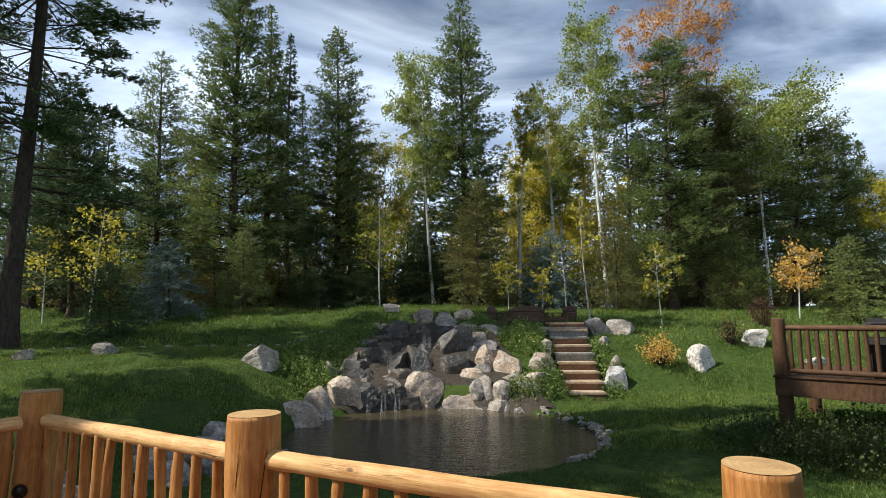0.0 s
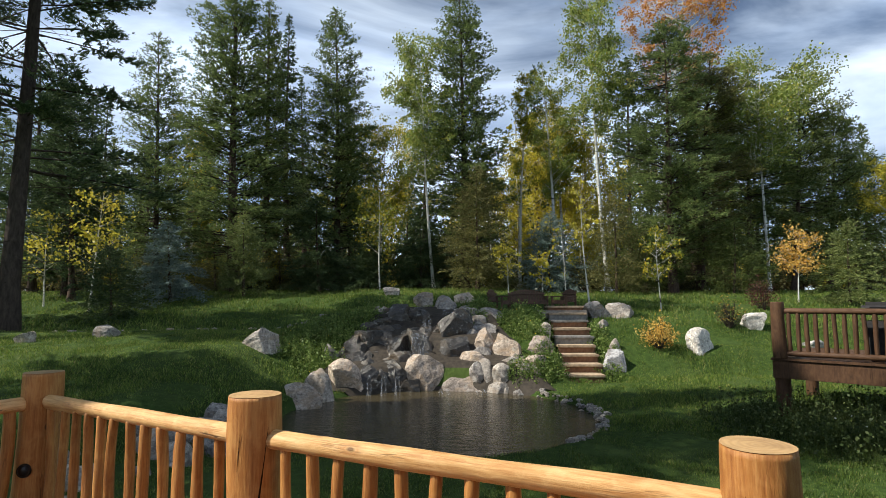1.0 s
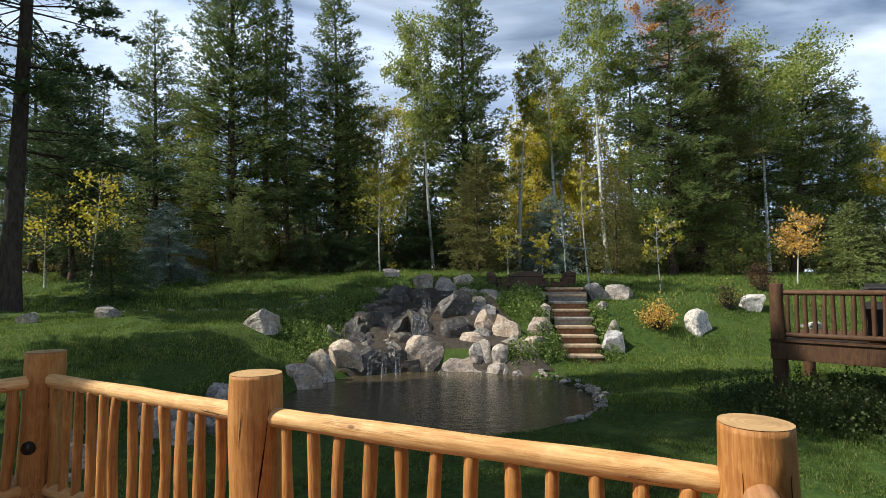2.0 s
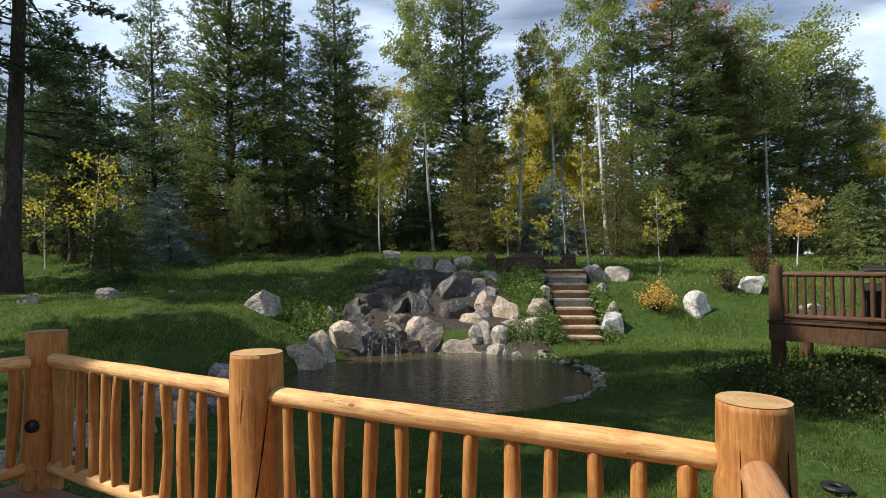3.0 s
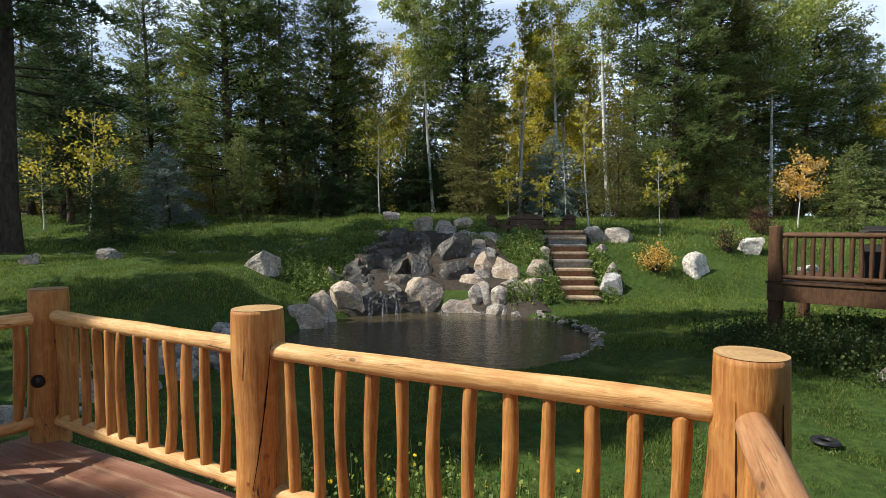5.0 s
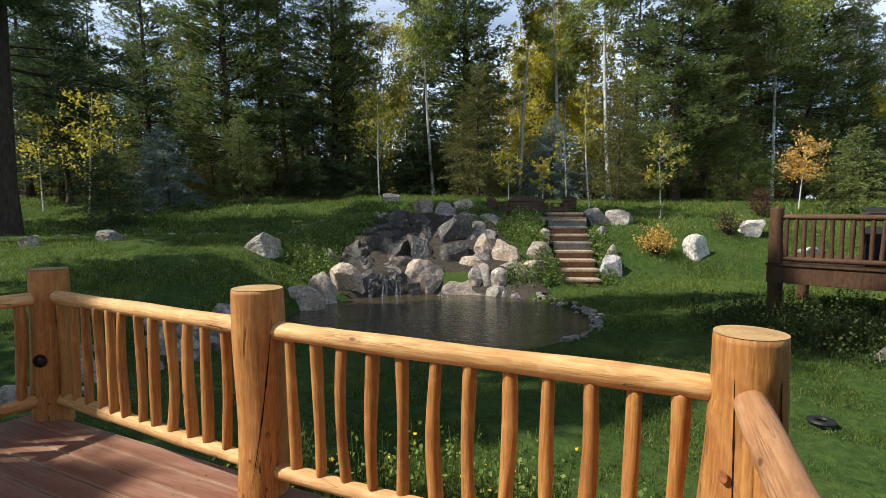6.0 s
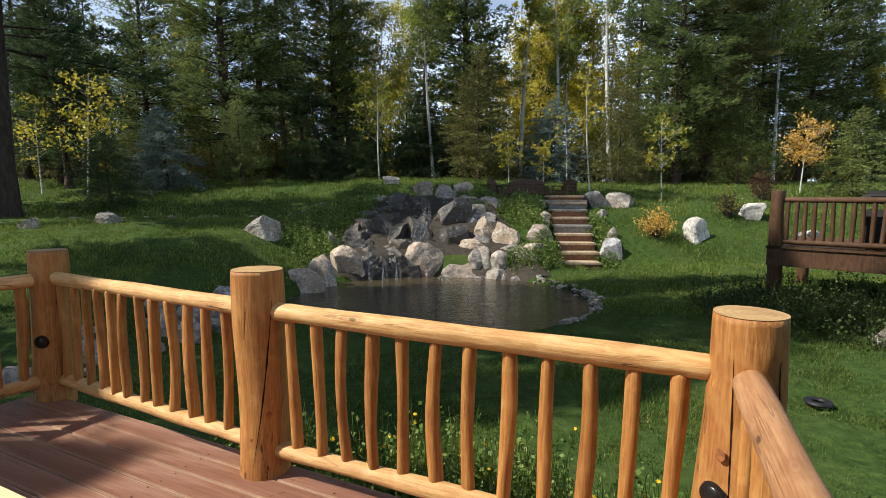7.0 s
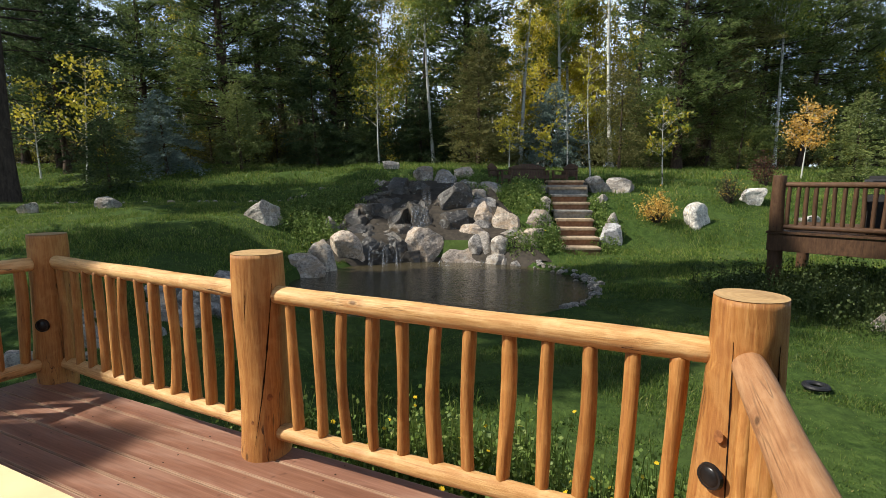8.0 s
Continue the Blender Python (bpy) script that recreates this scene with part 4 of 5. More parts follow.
def sticks(a, b, ra, rb):
    """Three-sided tapered rods from points a to points b, as triangles."""
    d = unit(b - a)
    u = unit(np.cross(d, np.where(np.abs(d[:, 2:]) > 0.9, (1.0, 0, 0), (0, 0, 1.0))))
    v = np.cross(d, u)
    tri = []
    for k in range(3):
        c0, s0, c1, s1 = math.cos(2.094 * k), math.sin(2.094 * k), math.cos(2.094 * (k + 1)), math.sin(2.094 * (k + 1))
        o0, o1 = u * c0 + v * s0, u * c1 + v * s1
        tri.append(np.stack([a + o0 * ra[:, None], a + o1 * ra[:, None], b + o1 * rb[:, None]], 1))
        tri.append(np.stack([a + o0 * ra[:, None], b + o1 * rb[:, None], b + o0 * rb[:, None]], 1))
    return np.concatenate(tri)


def trunk_mesh(h, r, lean, seed, mat, wob=0.15, sides=9):
    rng = random.Random(seed)
    a, b = rng.uniform(0, 6), rng.uniform(0, 6)
    n = 14
    verts, faces = [], []
    for i in range(n + 1):
        u = i / n
        rr = r * (1 - 0.93 * u) * (1 + 0.5 * math.exp(-u * 30))
        ox, oy = trunk_at(u, lean, a, b, wob)
        for k in range(sides):
            t = 2 * math.pi * k / sides
            q = 1 + 0.08 * math.sin(3 * t + a + 4 * u)
            verts.append((ox + rr * q * math.cos(t), oy + rr * q * math.sin(t), u * h - 0.15 * (1 - u)))
    for i in range(n):
        for k in range(sides):
            p, q = i * sides + k, i * sides + (k + 1) % sides
            faces.append((p, q, q + sides, p + sides))
    return mesh_of("trunk", verts, faces, mat, True), a, b


def trunk_at(u, lean, a, b, wob):
    return lean * u + wob * np.sin(3 * u + a) * u, wob * np.sin(2.6 * u + b) * u


def conifer(x, y, h, r, seed, needles, label, lean=0.0, start=0.12, tris=14000, kind="spruce", name="conifer", group="conifers of the wood", bark=None, tr=None, limbs=True, fine=1.0):
    """A conifer: trunk, limbs, and needle sprays along them.
    kind: spruce (dense cone), pine (full cone with rising tips), broad (wide pine with a rounded top), open (bare limbs with tufts)."""
    rng = np.random.default_rng(seed)
    ob = thing(name, (x, y, height(x, y)), label, "tree", group)
    r_tr = tr or (0.011 * h + 0.03)
    me, a, b = trunk_mesh(h, r_tr, lean, seed, bark or bark_pine, 0.012 * h)
    part("trunk", me, None, ob)
    spruce = kind == "spruce"
    n_br = {"spruce": int(17 * h + 40), "pine": int(15 * h + 40), "broad": int(15 * h + 40), "open": int(8.5 * h)}[kind]
    if h < 7:
        n_br, tris, fine = int(28 * h + 90), int(1.5 * tris), 0.85 * fine
    u = np.sort(rng.uniform(0, 1, n_br) ** {"spruce": 0.95, "pine": 0.95, "broad": 0.78, "open": 0.8}[kind])
    zz = h * (start + (0.995 - start) * u)
    if kind == "broad":
        prof = np.sqrt(np.clip(1 - u ** 3.4, 0.02, 1)) * np.minimum(1.0, 0.62 + 1.5 * u) * rng.uniform(0.55, 1.1, n_br)
        prof *= 0.9 + 0.16 * np.sin(zz * 1.7 + seed)
    elif kind == "open":
        prof = np.maximum(1 - u, 0) ** 0.5 * rng.uniform(0.55, 1.1, n_br)
    elif kind == "pine":
        prof = (np.maximum(1 - u, 0) ** 0.62 + 0.01) * np.minimum(1, 0.78 + 1.2 * u) * rng.uniform(0.62, 1.12, n_br)
    else:
        prof = (np.maximum(1 - u, 0) ** 0.72 + 0.01) * np.minimum(1, 0.86 + 2 * u) * rng.uniform(0.68, 1.08, n_br)
    L = r * prof
    az = rng.uniform(0, 2 * math.pi, n_br)
    if spruce:
        rise, droop = -0.20 + 0.85 * u + rng.normal(0, 0.08, n_br), 0.18
    elif kind == "open":
        rise, droop = rng.uniform(-0.15, 0.4, n_br), 0.1
    else:
        rise, droop = rng.uniform(-0.15, 0.40, n_br) + (0.3 if kind == "broad" else 0.6) * u, 0.10
    hd = np.stack([np.cos(az), np.sin(az), 0 * az], 1)
    ox, oy = trunk_at(zz / h, lean, a, b, 0.012 * h)
    root = np.stack([ox, oy, zz], 1)
    w = L ** 1.35
    per = np.maximum(3, (w / w.sum() * tris / 5).astype(int))
    idx = np.repeat(np.arange(n_br), per)
    m = len(idx)
    s0 = 0.35 if kind == "open" else (0.16 if not spruce else 0.1)
    s = s0 + (1 - s0) * rng.uniform(0.0, 1, m) ** 0.7
    side = np.stack([-np.sin(az), np.cos(az), 0 * az], 1)[idx]
    fan = (rng.uniform(-1, 1, m) * 0.36 * L[idx] * (1.12 - s) + rng.normal(0, 0.04, m))[:, None]
    # the twigs stand in small tufts along the limb
    cell = np.floor(s * np.maximum(3, L[idx] * 4)) + 17 * np.floor(fan[:, 0] * 5)
    puff = np.sin(cell * 12.9898 + idx * 78.233)
    pos = root[idx] + hd[idx] * (L[idx] * s)[:, None] + side * fan
    pos[:, 2] += rise[idx] * L[idx] * s - droop * L[idx] * s * s + puff * (0.05 if spruce else 0.11)
    pos += rng.normal(0, 0.035 if spruce else 0.07, pos.shape)
    out = hd[idx] * 0.8 + side * np.sign(fan) * 0.6
    ln = np.clip(0.09 + 0.007 * h * (1.2 - s), 0.10, 0.23) * fine
    tri = sprays(rng, pos, out, ln, ln * 0.16, 5, 0.05 if spruce else 0.38, 0.5 if spruce else 0.7)
    part("crown", tri_mesh("crown", tri, needles), None, ob)
    if not limbs:
        return ob
    tip = root + hd * L[:, None] * 0.92 + np.stack([0 * L, 0 * L, rise * L * 0.92 - droop * L * 0.85], 1)
    mid = root + hd * L[:, None] * 0.5 + np.stack([0 * L, 0 * L, rise * L * 0.5 - droop * L * 0.25], 1)
    rb = np.clip(0.007 * L + 0.003, 0.004, 0.04)
    st = [sticks(root, mid, rb * 1.4, rb), sticks(mid, tip, rb, rb * 0.3)]
    if h > 8:
        nd = int(2.2 * h)
        zd = rng.uniform(0.04, start + 0.35, nd) * h
        ad = rng.uniform(0, 6.28, nd)
        ld = rng.uniform(0.2, 0.5, nd) * r
        oxd, oyd = trunk_at(zd / h, lean, a, b, 0.012 * h)
        r1 = np.stack([oxd, oyd, zd], 1)
        st.append(sticks(r1, r1 + np.stack([np.cos(ad) * ld, np.sin(ad) * ld, rng.uniform(-0.35, 0.1, nd) * ld], 1), np.full(nd, 0.018), np.full(nd, 0.004)))
    part("branchwork", tri_mesh("branchwork", np.concatenate(st), bark_dark), None, ob)
    return ob


def leaf_quads(rng, pos, size):
    n = len(pos)
    d = unit(rng.normal(0, 1, (n, 3)) + (0, 0, -0.4))
    s = unit(np.cross(d, rng.normal(0, 1, (n, 3))))
    sz = (size * rng.uniform(0.6, 1.3, n))[:, None]
    return np.stack([pos - d * sz * 0.5, pos + s * sz * 0.42, pos + d * sz * 0.55, pos - s * sz * 0.42], 1)


def broadleaf(x, y, h, r, seed, leaves, label, lean=0.0, start=0.35, count=7000, leaf=0.15, tr=None, name="aspen", group="aspens of the wood", wob=0.02, bark=None, clump=0.5):
    """An aspen: pale slim trunk, rising limbs, and leaves in loose clumps with gaps between."""
    rng = np.random.default_rng(seed)
    ob = thing(name, (x, y, height(x, y)), label, "tree", group)
    me, a, b = trunk_mesh(h * 0.97, tr or (0.007 * h + 0.03), lean, seed, bark or bark_aspen, wob * h)
    part("trunk", me, None, ob)
    young = h < 6
    n = int(10 + 1.7 * h) if not young else 26
    u = np.sort(rng.uniform(0, 1, n))
    zz = h * (start + (0.93 - start) * u)
    prof = np.sqrt(np.clip(1 - (2 * u - 0.85) ** 2 * 0.75, 0.08, 1)) * rng.uniform(0.5, 1.1, n)
    L = r * prof
    az = rng.uniform(0, 6.283, n)
    hd = np.stack([np.cos(az), np.sin(az), 0 * az], 1)
    ox, oy = trunk_at(zz / (h * 0.97), lean, a, b, wob * h)
    root = np.stack([ox, oy, zz], 1)
    rise = rng.uniform(0.4, 1.0, n)
    tip = root + hd * L[:, None] + np.stack([0 * L, 0 * L, rise * L], 1)
    rb = np.clip(0.014 * L + 0.006, 0.006, 0.05) * (0.5 if young else 1.0)
    st = [sticks(root, tip, rb, rb * 0.25)]
    # clumps along the limbs
    nc = max(20, int(count / (9 if young else 60)))
    w = (L + 0.2) / (L + 0.2).sum()
    ci = rng.choice(n, nc, p=w)
    cs = rng.uniform(0.45, 1.15, nc)
    c = root[ci] + (tip - root)[ci] * cs[:, None] + rng.normal(0, 0.16 * r, (nc, 3))
    st.append(sticks(root[ci] + (tip - root)[ci] * (cs * 0.8)[:, None], c, np.full(nc, 0.003 if young else 0.008 + 0.0008 * h), np.full(nc, 0.002)))
    li = rng.integers(0, nc, count)
    sig = clump * np.clip(0.20 * r, 0.10, 0.5) * rng.uniform(0.6, 1.3, nc)
    pos = c[li] + rng.normal(0, 1, (count, 3)) * sig[li][:, None] * (1, 1, 0.8)
    part("crown", quad_mesh("crown", leaf_quads(rng, pos, leaf), leaves), None, ob)
    part("branchwork", tri_mesh("branchwork", np.concatenate(st), bark_dark if bark else bark_aspen), None, ob)
    return ob


def shrub(x, y, h, r, seed, leaves, label, count=2500, leaf=0.09, name="shrub", group="shrubs", twigs=40):
    """A rounded, uneven shrub of many stems and leaves."""
    rng = np.random.default_rng(seed)
    ob = thing(name, (x, y, height(x, y)), label, "shrub", group)
    az = rng.uniform(0, 6.283, twigs)
    t = rng.uniform(0.1, 1, twigs) ** 0.6
    hh = h * (1 - 0.55 * t * t) * rng.uniform(0.65, 1.1, twigs)
    tip = np.stack([np.cos(az) * r * t, np.sin(az) * r * t, hh], 1)
    root = tip * (0.15, 0.15, 0)
    part("woody_base", tri_mesh("woody_base", sticks(root, tip, np.full(twigs, 0.010), np.full(twigs, 0.003)), bark_dark), None, ob)
    li = rng.integers(0, twigs, count)
    s = rng.uniform(0.35, 1.05, count)[:, None]
    pos = root[li] + (tip - root)[li] * s + rng.normal(0, 0.12 * r + 0.02, (count, 3))
    pos[:, 2] = np.maximum(pos[:, 2], 0.03)
    part("foliage", quad_mesh("foliage", leaf_quads(rng, pos, leaf), leaves), None, ob)
    return ob


PINE, SPRUCE = "tall green pine at the wood's edge", "tall dark spruce at the wood's edge"
# x, y, top, half width, lean
conifer(-13.15, 16.0, 24.0, 4.7, 100, ndl_dark, "big dark pine with a thick trunk and bare lower limbs", 0.25, start=0.18, tris=95000, kind="open", tr=0.27, bark=bark_dark)
conifer(-15.4, 22.0, 8.9, 2.5, 101, ndl_dark, SPRUCE, -0.6, start=0.06, tris=46000, kind="broad")
conifer(-17.1, 24.0, 10.3, 2.6, 102, ndl_dark, SPRUCE, -0.8, start=0.06, tris=46000, kind="pine")
conifer(-20.2, 26.0, 12.8, 2.9, 153, ndl_dark, SPRUCE, -0.6, start=0.08, tris=24000, kind="pine")
conifer(-16.33, 30.0, 15.3, 3.4, 103, ndl_sun, PINE, -0.57, start=0.12, tris=52000, kind="pine")
conifer(-10.35, 26.0, 19.4, 3.8, 104, ndl_sun, PINE, -0.75, start=0.08, tris=84000, kind="pine", tr=0.25)
conifer(-9.68, 29.0, 17.6, 1.9, 105, ndl_pine, PINE, -0.49, start=0.15, tris=36000, kind="pine")
conifer(-9.98, 34.0, 18.9, 1.85, 106, ndl_dark, SPRUCE, -0.60, start=0.2, tris=36000)
conifer(-10.50, 40.0, 17.2, 1.30, 107, ndl_dark, SPRUCE, -0.42, start=0.25, tris=18000)
conifer(-6.05, 30.0, 16.9, 3.6, 108, ndl_sun, PINE, -0.25, start=0.12, tris=76000, kind="pine")
conifer(1.10, 28.0, 17.5, 3.45, 109, ndl_sun, PINE, 0.06, start=0.15, tris=68000, kind="pine")
conifer(10.9, 25.0, 13.3, 3.35, 110, ndl_sun, PINE, -0.1, start=0.05, tris=80000, kind="broad", tr=0.2)
conifer(12.9, 26.5, 12.4, 3.1, 111, ndl_olive, PINE, 0.9, start=0.06, tris=70000, kind="broad", tr=0.2)
conifer(16.2, 28.0, 11.6, 3.1, 112, ndl_sun, PINE, 0.6, start=0.06, tris=60000, kind="broad")
conifer(18.9, 28.5, 12.9, 3.3, 113, ndl_light, PINE, 1.2, start=0.06, tris=60000, kind="broad")
conifer(21.5, 29.5, 10.2, 2.8, 154, ndl_sun, PINE, 1.2, start=0.06, tris=46000, kind="broad")
conifer(25.0, 32.0, 9.0, 2.3, 114, ndl_pine, PINE, 0.8, start=0.05, tris=36000, kind="broad")
broadleaf(-0.45, 26.5, 13.7, 1.85, 115, lf_green, "tall aspen with fresh green leaves and a pale trunk", -1.08, start=0.42, count=16000, leaf=0.105, tr=0.085)
broadleaf(8.14, 26.0, 15.9, 1.75, 116, lf_green, "tall leaning aspen with a white trunk and green crown", -0.95, start=0.50, count=14000, leaf=0.105, tr=0.11)
broadleaf(5.99, 28.0, 13.18, 1.55, 117, lf_green, "slim aspen with thin green leaves", -0.27, start=0.4, count=8000, leaf=0.10)
broadleaf(4.19, 29.0, 12.97, 1.25, 118, lf_mixed, "slim aspen with thin turning leaves", 0.57, start=0.35, count=7000, leaf=0.10)
broadleaf(7.0, 30.0, 12.0, 1.4, 155, lf_mixed, "slim aspen with thin turning leaves", -0.3, start=0.4, count=7000, leaf=0.10)
broadleaf(13.2, 33.0, 21.2, 3.3, 119, lf_orange, "tall aspen with orange autumn leaves", 2.4, start=0.62, count=9000, leaf=0.135, clump=0.5)
broadleaf(16.4, 26.6, 13.0, 2.7, 120, lf_green, "tall aspen with fresh green leaves and a pale trunk", 0.3, start=0.45, count=17000, leaf=0.11, tr=0.085)
broadleaf(23.5, 27.5, 7.37, 1.66, 121, lf_yellow, "yellow autumn aspen at the wood's edge", 0.50, start=0.3, count=8000, leaf=0.11)
broadleaf(-4.49, 37.0, 12.4, 2.5, 122, lf_mixed, "yellowing aspen in the wood", 0.62, start=0.35, count=12000, leaf=0.125)
broadleaf(-1.87, 40.0, 12.6, 2.1, 123, lf_yellow, "yellow autumn aspen in the wood", -0.74, start=0.4, count=7000, leaf=0.125)
broadleaf(6.00, 34.0, 10.8, 3.0, 124, lf_yellow, "yellow autumn aspen in the wood", 0.04, start=0.15, count=22000, leaf=0.12)
broadleaf(8.38, 32.0, 10.9, 2.8, 125, lf_yellow, "yellow autumn aspen in the wood", 0.17, start=0.15, count=22000, leaf=0.12)
conifer(-11.31, 22.0, 3.31, 1.96, 126, ndl_blue, "young blue spruce on the grass", -0.22, limbs=False, start=0.02, tris=22400, name="blue_spruce", group="young conifers")
conifer(-11.85, 19.0, 2.45, 1.69, 127, ndl_dark, "low dark young spruce on the grass", -0.20, limbs=False, start=0.02, tris=14400, name="young_spruce", group="young conifers")
conifer(-8.64, 23.0, 3.65, 1.42, 128, ndl_light, "young light green pine on the grass", -0.18, limbs=False, start=0.08, tris=16000, kind="pine", name="young_pine", group="young conifers")
conifer(-6.06, 26.0, 4.71, 2.13, 129, ndl_dark, "young dark green spruce at the wood's edge", -0.29, limbs=False, start=0.02, tris=32000, name="young_spruce", group="young conifers")
conifer(-1.12, 27.0, 4.16, 2.31, 130, ndl_dark, "young dark green spruce at the wood's edge", -0.02, limbs=False, start=0.02, tris=30000, name="young_spruce", group="young conifers")
conifer(-3.71, 26.0, 2.45, 1.78, 131, ndl_dark, "young dark green spruce at the wood's edge", 0.10, limbs=False, start=0.02, tris=20000, name="young_spruce", group="young conifers")
conifer(1.62, 25.0, 5.93, 2.56, 132, ndl_olive, "olive-brown fir at the wood's edge", 0.05, limbs=False, start=0.02, tris=36000, name="fir", group="young conifers")
conifer(5.15, 26.0, 4.0, 2.5, 133, ndl_blue, "young blue-green spruce at the wood's edge", 0.26, limbs=False, start=0.02, tris=30000, name="blue_spruce", group="young conifers")
conifer(15.31, 20.0, 3.18, 1.71, 134, ndl_light, "young light green spruce behind the far deck", 0.19, limbs=False, start=0.02, tris=14400, name="young_spruce", group="young conifers")
broadleaf(13.38, 20.0, 2.79, 0.64, 135, lf_gold, "small sapling with orange autumn leaves", 0.19, start=0.28, count=1700, leaf=0.075, tr=0.03, name="sapling", group="saplings on the grass", clump=0.9)
broadleaf(7.60, 18.5, 2.98, 0.68, 136, lf_mixed, "slender sapling with sparse yellow-green leaves", -0.12, start=0.3, count=800, leaf=0.085, tr=0.022, name="sapling", group="saplings on the grass")
broadleaf(2.59, 21.0, 2.03, 0.57, 137, lf_yellow, "slender sapling with yellow leaves", -0.08, start=0.2, count=600, leaf=0.09, tr=0.02, name="sapling", group="saplings on the grass")
broadleaf(3.93, 21.0, 2.02, 0.41, 138, lf_yellow, "slender sapling with yellow leaves", -0.00, start=0.2, count=500, leaf=0.09, tr=0.02, name="sapling", group="saplings on the grass")
broadleaf(4.89, 21.0, 3.25, 0.36, 139, lf_mixed, "slender white-stemmed sapling with few leaves", -0.21, start=0.3, count=200, leaf=0.09, tr=0.028, name="sapling", group="saplings on the grass")
broadleaf(5.66, 20.5, 5.05, 0.55, 140, lf_yellow, "slender white-stemmed sapling with few yellow leaves", -0.36, start=0.45, count=420, leaf=0.10, tr=0.035, name="sapling", group="saplings on the grass")
broadleaf(-13.34, 20.0, 5.11, 1.11, 141, lf_yellow, "leaning sapling with sparse yellow leaves", 0.34, start=0.3, count=900, leaf=0.11, tr=0.04, name="sapling", group="saplings on the grass")
broadleaf(-15.79, 21.0, 3.86, 1.16, 142, lf_yellow, "leaning sapling with sparse yellow leaves", -0.04, start=0.3, count=600, leaf=0.11, tr=0.035, name="sapling", group="saplings on the grass")
broadleaf(-2.98, 25.0, 5.23, 1.08, 143, lf_mixed, "slender aspen with yellow-green leaves", -0.19, start=0.3, count=1400, leaf=0.11, tr=0.04, name="sapling", group="saplings on the grass")
conifer(7.86, 24.0, 4.34, 2.05, 144, ndl_olive, "olive-green young pine at the wood's edge", 0.08, limbs=False, start=0.03, tris=18000, kind="pine", name="young_pine", group="young conifers")
conifer(9.98, 26.0, 3.61, 2.00, 145, ndl_pine, "young green pine at the wood's edge", 0.04, limbs=False, start=0.03, tris=18000, kind="pine", name="young_pine", group="young conifers")
conifer(13.16, 24.0, 3.41, 2.05, 146, ndl_pine, "young green pine at the wood's edge", 0.24, limbs=False, start=0.03, tris=18000, kind="pine", name="young_pine", group="young conifers")
conifer(-11.60, 27.0, 3.35, 2.31, 147, ndl_olive, "olive-green young fir at the wood's edge", -0.19, limbs=False, start=0.03, tris=18000, kind="spruce", name="young_pine", group="young conifers")
conifer(-8.61, 28.0, 3.16, 2.30, 148, ndl_olive, "olive-green young fir at the wood's edge", -0.13, limbs=False, start=0.03, tris=18000, kind="spruce", name="young_pine", group="young conifers")
# the wood behind
rng = random.Random(77)
protos = []
for k in range(4):
    protos.append(conifer(-30 + 6 * k, 64, 15.5 + k, 2.5, 300 + k, ndl_dark if k % 2 else ndl_pine, "tall slim conifer deep in the wood", 0.2, 0.04, 7000, "spruce" if k % 2 else "pine", group="far wood", limbs=False, fine=1.7))
for k in range(2):
    protos.append(broadleaf(-6 + 8 * k, 62, 13, 1.9, 320 + k, lf_yellow if k else lf_mixed, "yellowing aspen deep in the wood", 0.3, 0.35, 3500, 0.2, group="far wood"))
for k in range(3):
    protos.append(broadleaf(14 + 8 * k, 60, 14, 0.7, 330 + k, lf_mixed, "slim pale half-bare aspen stem in the wood", 0.5, 0.5, 500, 0.2, 0.09, group="far wood"))
for k in range(165):
    y = rng.uniform(33, 66)
    x = rng.uniform(-0.98, 0.98) * y if k < 140 else rng.uniform(-0.2, 0.15) * y
    u = x / y
    pick = rng.random()
    if -0.40 < u < 0.28:
        i = rng.choice((6, 7, 8, 4, 5, 0, 1)) if pick < 0.9 else rng.choice((2, 3))
    else:
        i = rng.choice((0, 1, 2, 3, 0, 1, 2, 3, 4, 6, 7))
    sc = rng.uniform(0.62, 1.0)
    if -0.385 < u < -0.33:
        sc *= 0.75
    ob = copy_thing(protos[i], Matrix.Translation((x, y, height(x, y))) @ pose(0, 0, 0, 0, 0, rng.uniform(0, 360)) @ Matrix.Diagonal((sc, sc, sc, 1)))
# undergrowth at the wood's edge
brush = []
for k in range(5):
    brush.append(shrub(-26 + 4 * k, 30 + k, 2.0 + 0.3 * k, 1.3, 400 + k, (lf_brown, lf_brown, ndl_olive, lf_mixed, ndl_dark)[k], "dull olive-brown brush at the wood's edge", 1500, 0.115, "brush", "brush of the wood", 60))
for k in range(200):
    y = rng.uniform(27.5, 60) if k < 90 else rng.uniform(29, 36) if k < 150 else rng.uniform(46, 62)
    x = rng.uniform(-0.95, 0.95) * y
    sc = rng.uniform(0.6, 1.3) * (1.0 if y < 40 else 1.9)
    copy_thing(brush[k % 5], Matrix.Translation((x, y, height(x, y))) @ pose(0, 0, 0, 0, 0, rng.uniform(0, 360)) @ Matrix.Diagonal((sc, sc, sc * rng.uniform(0.7, 1.3), 1)))

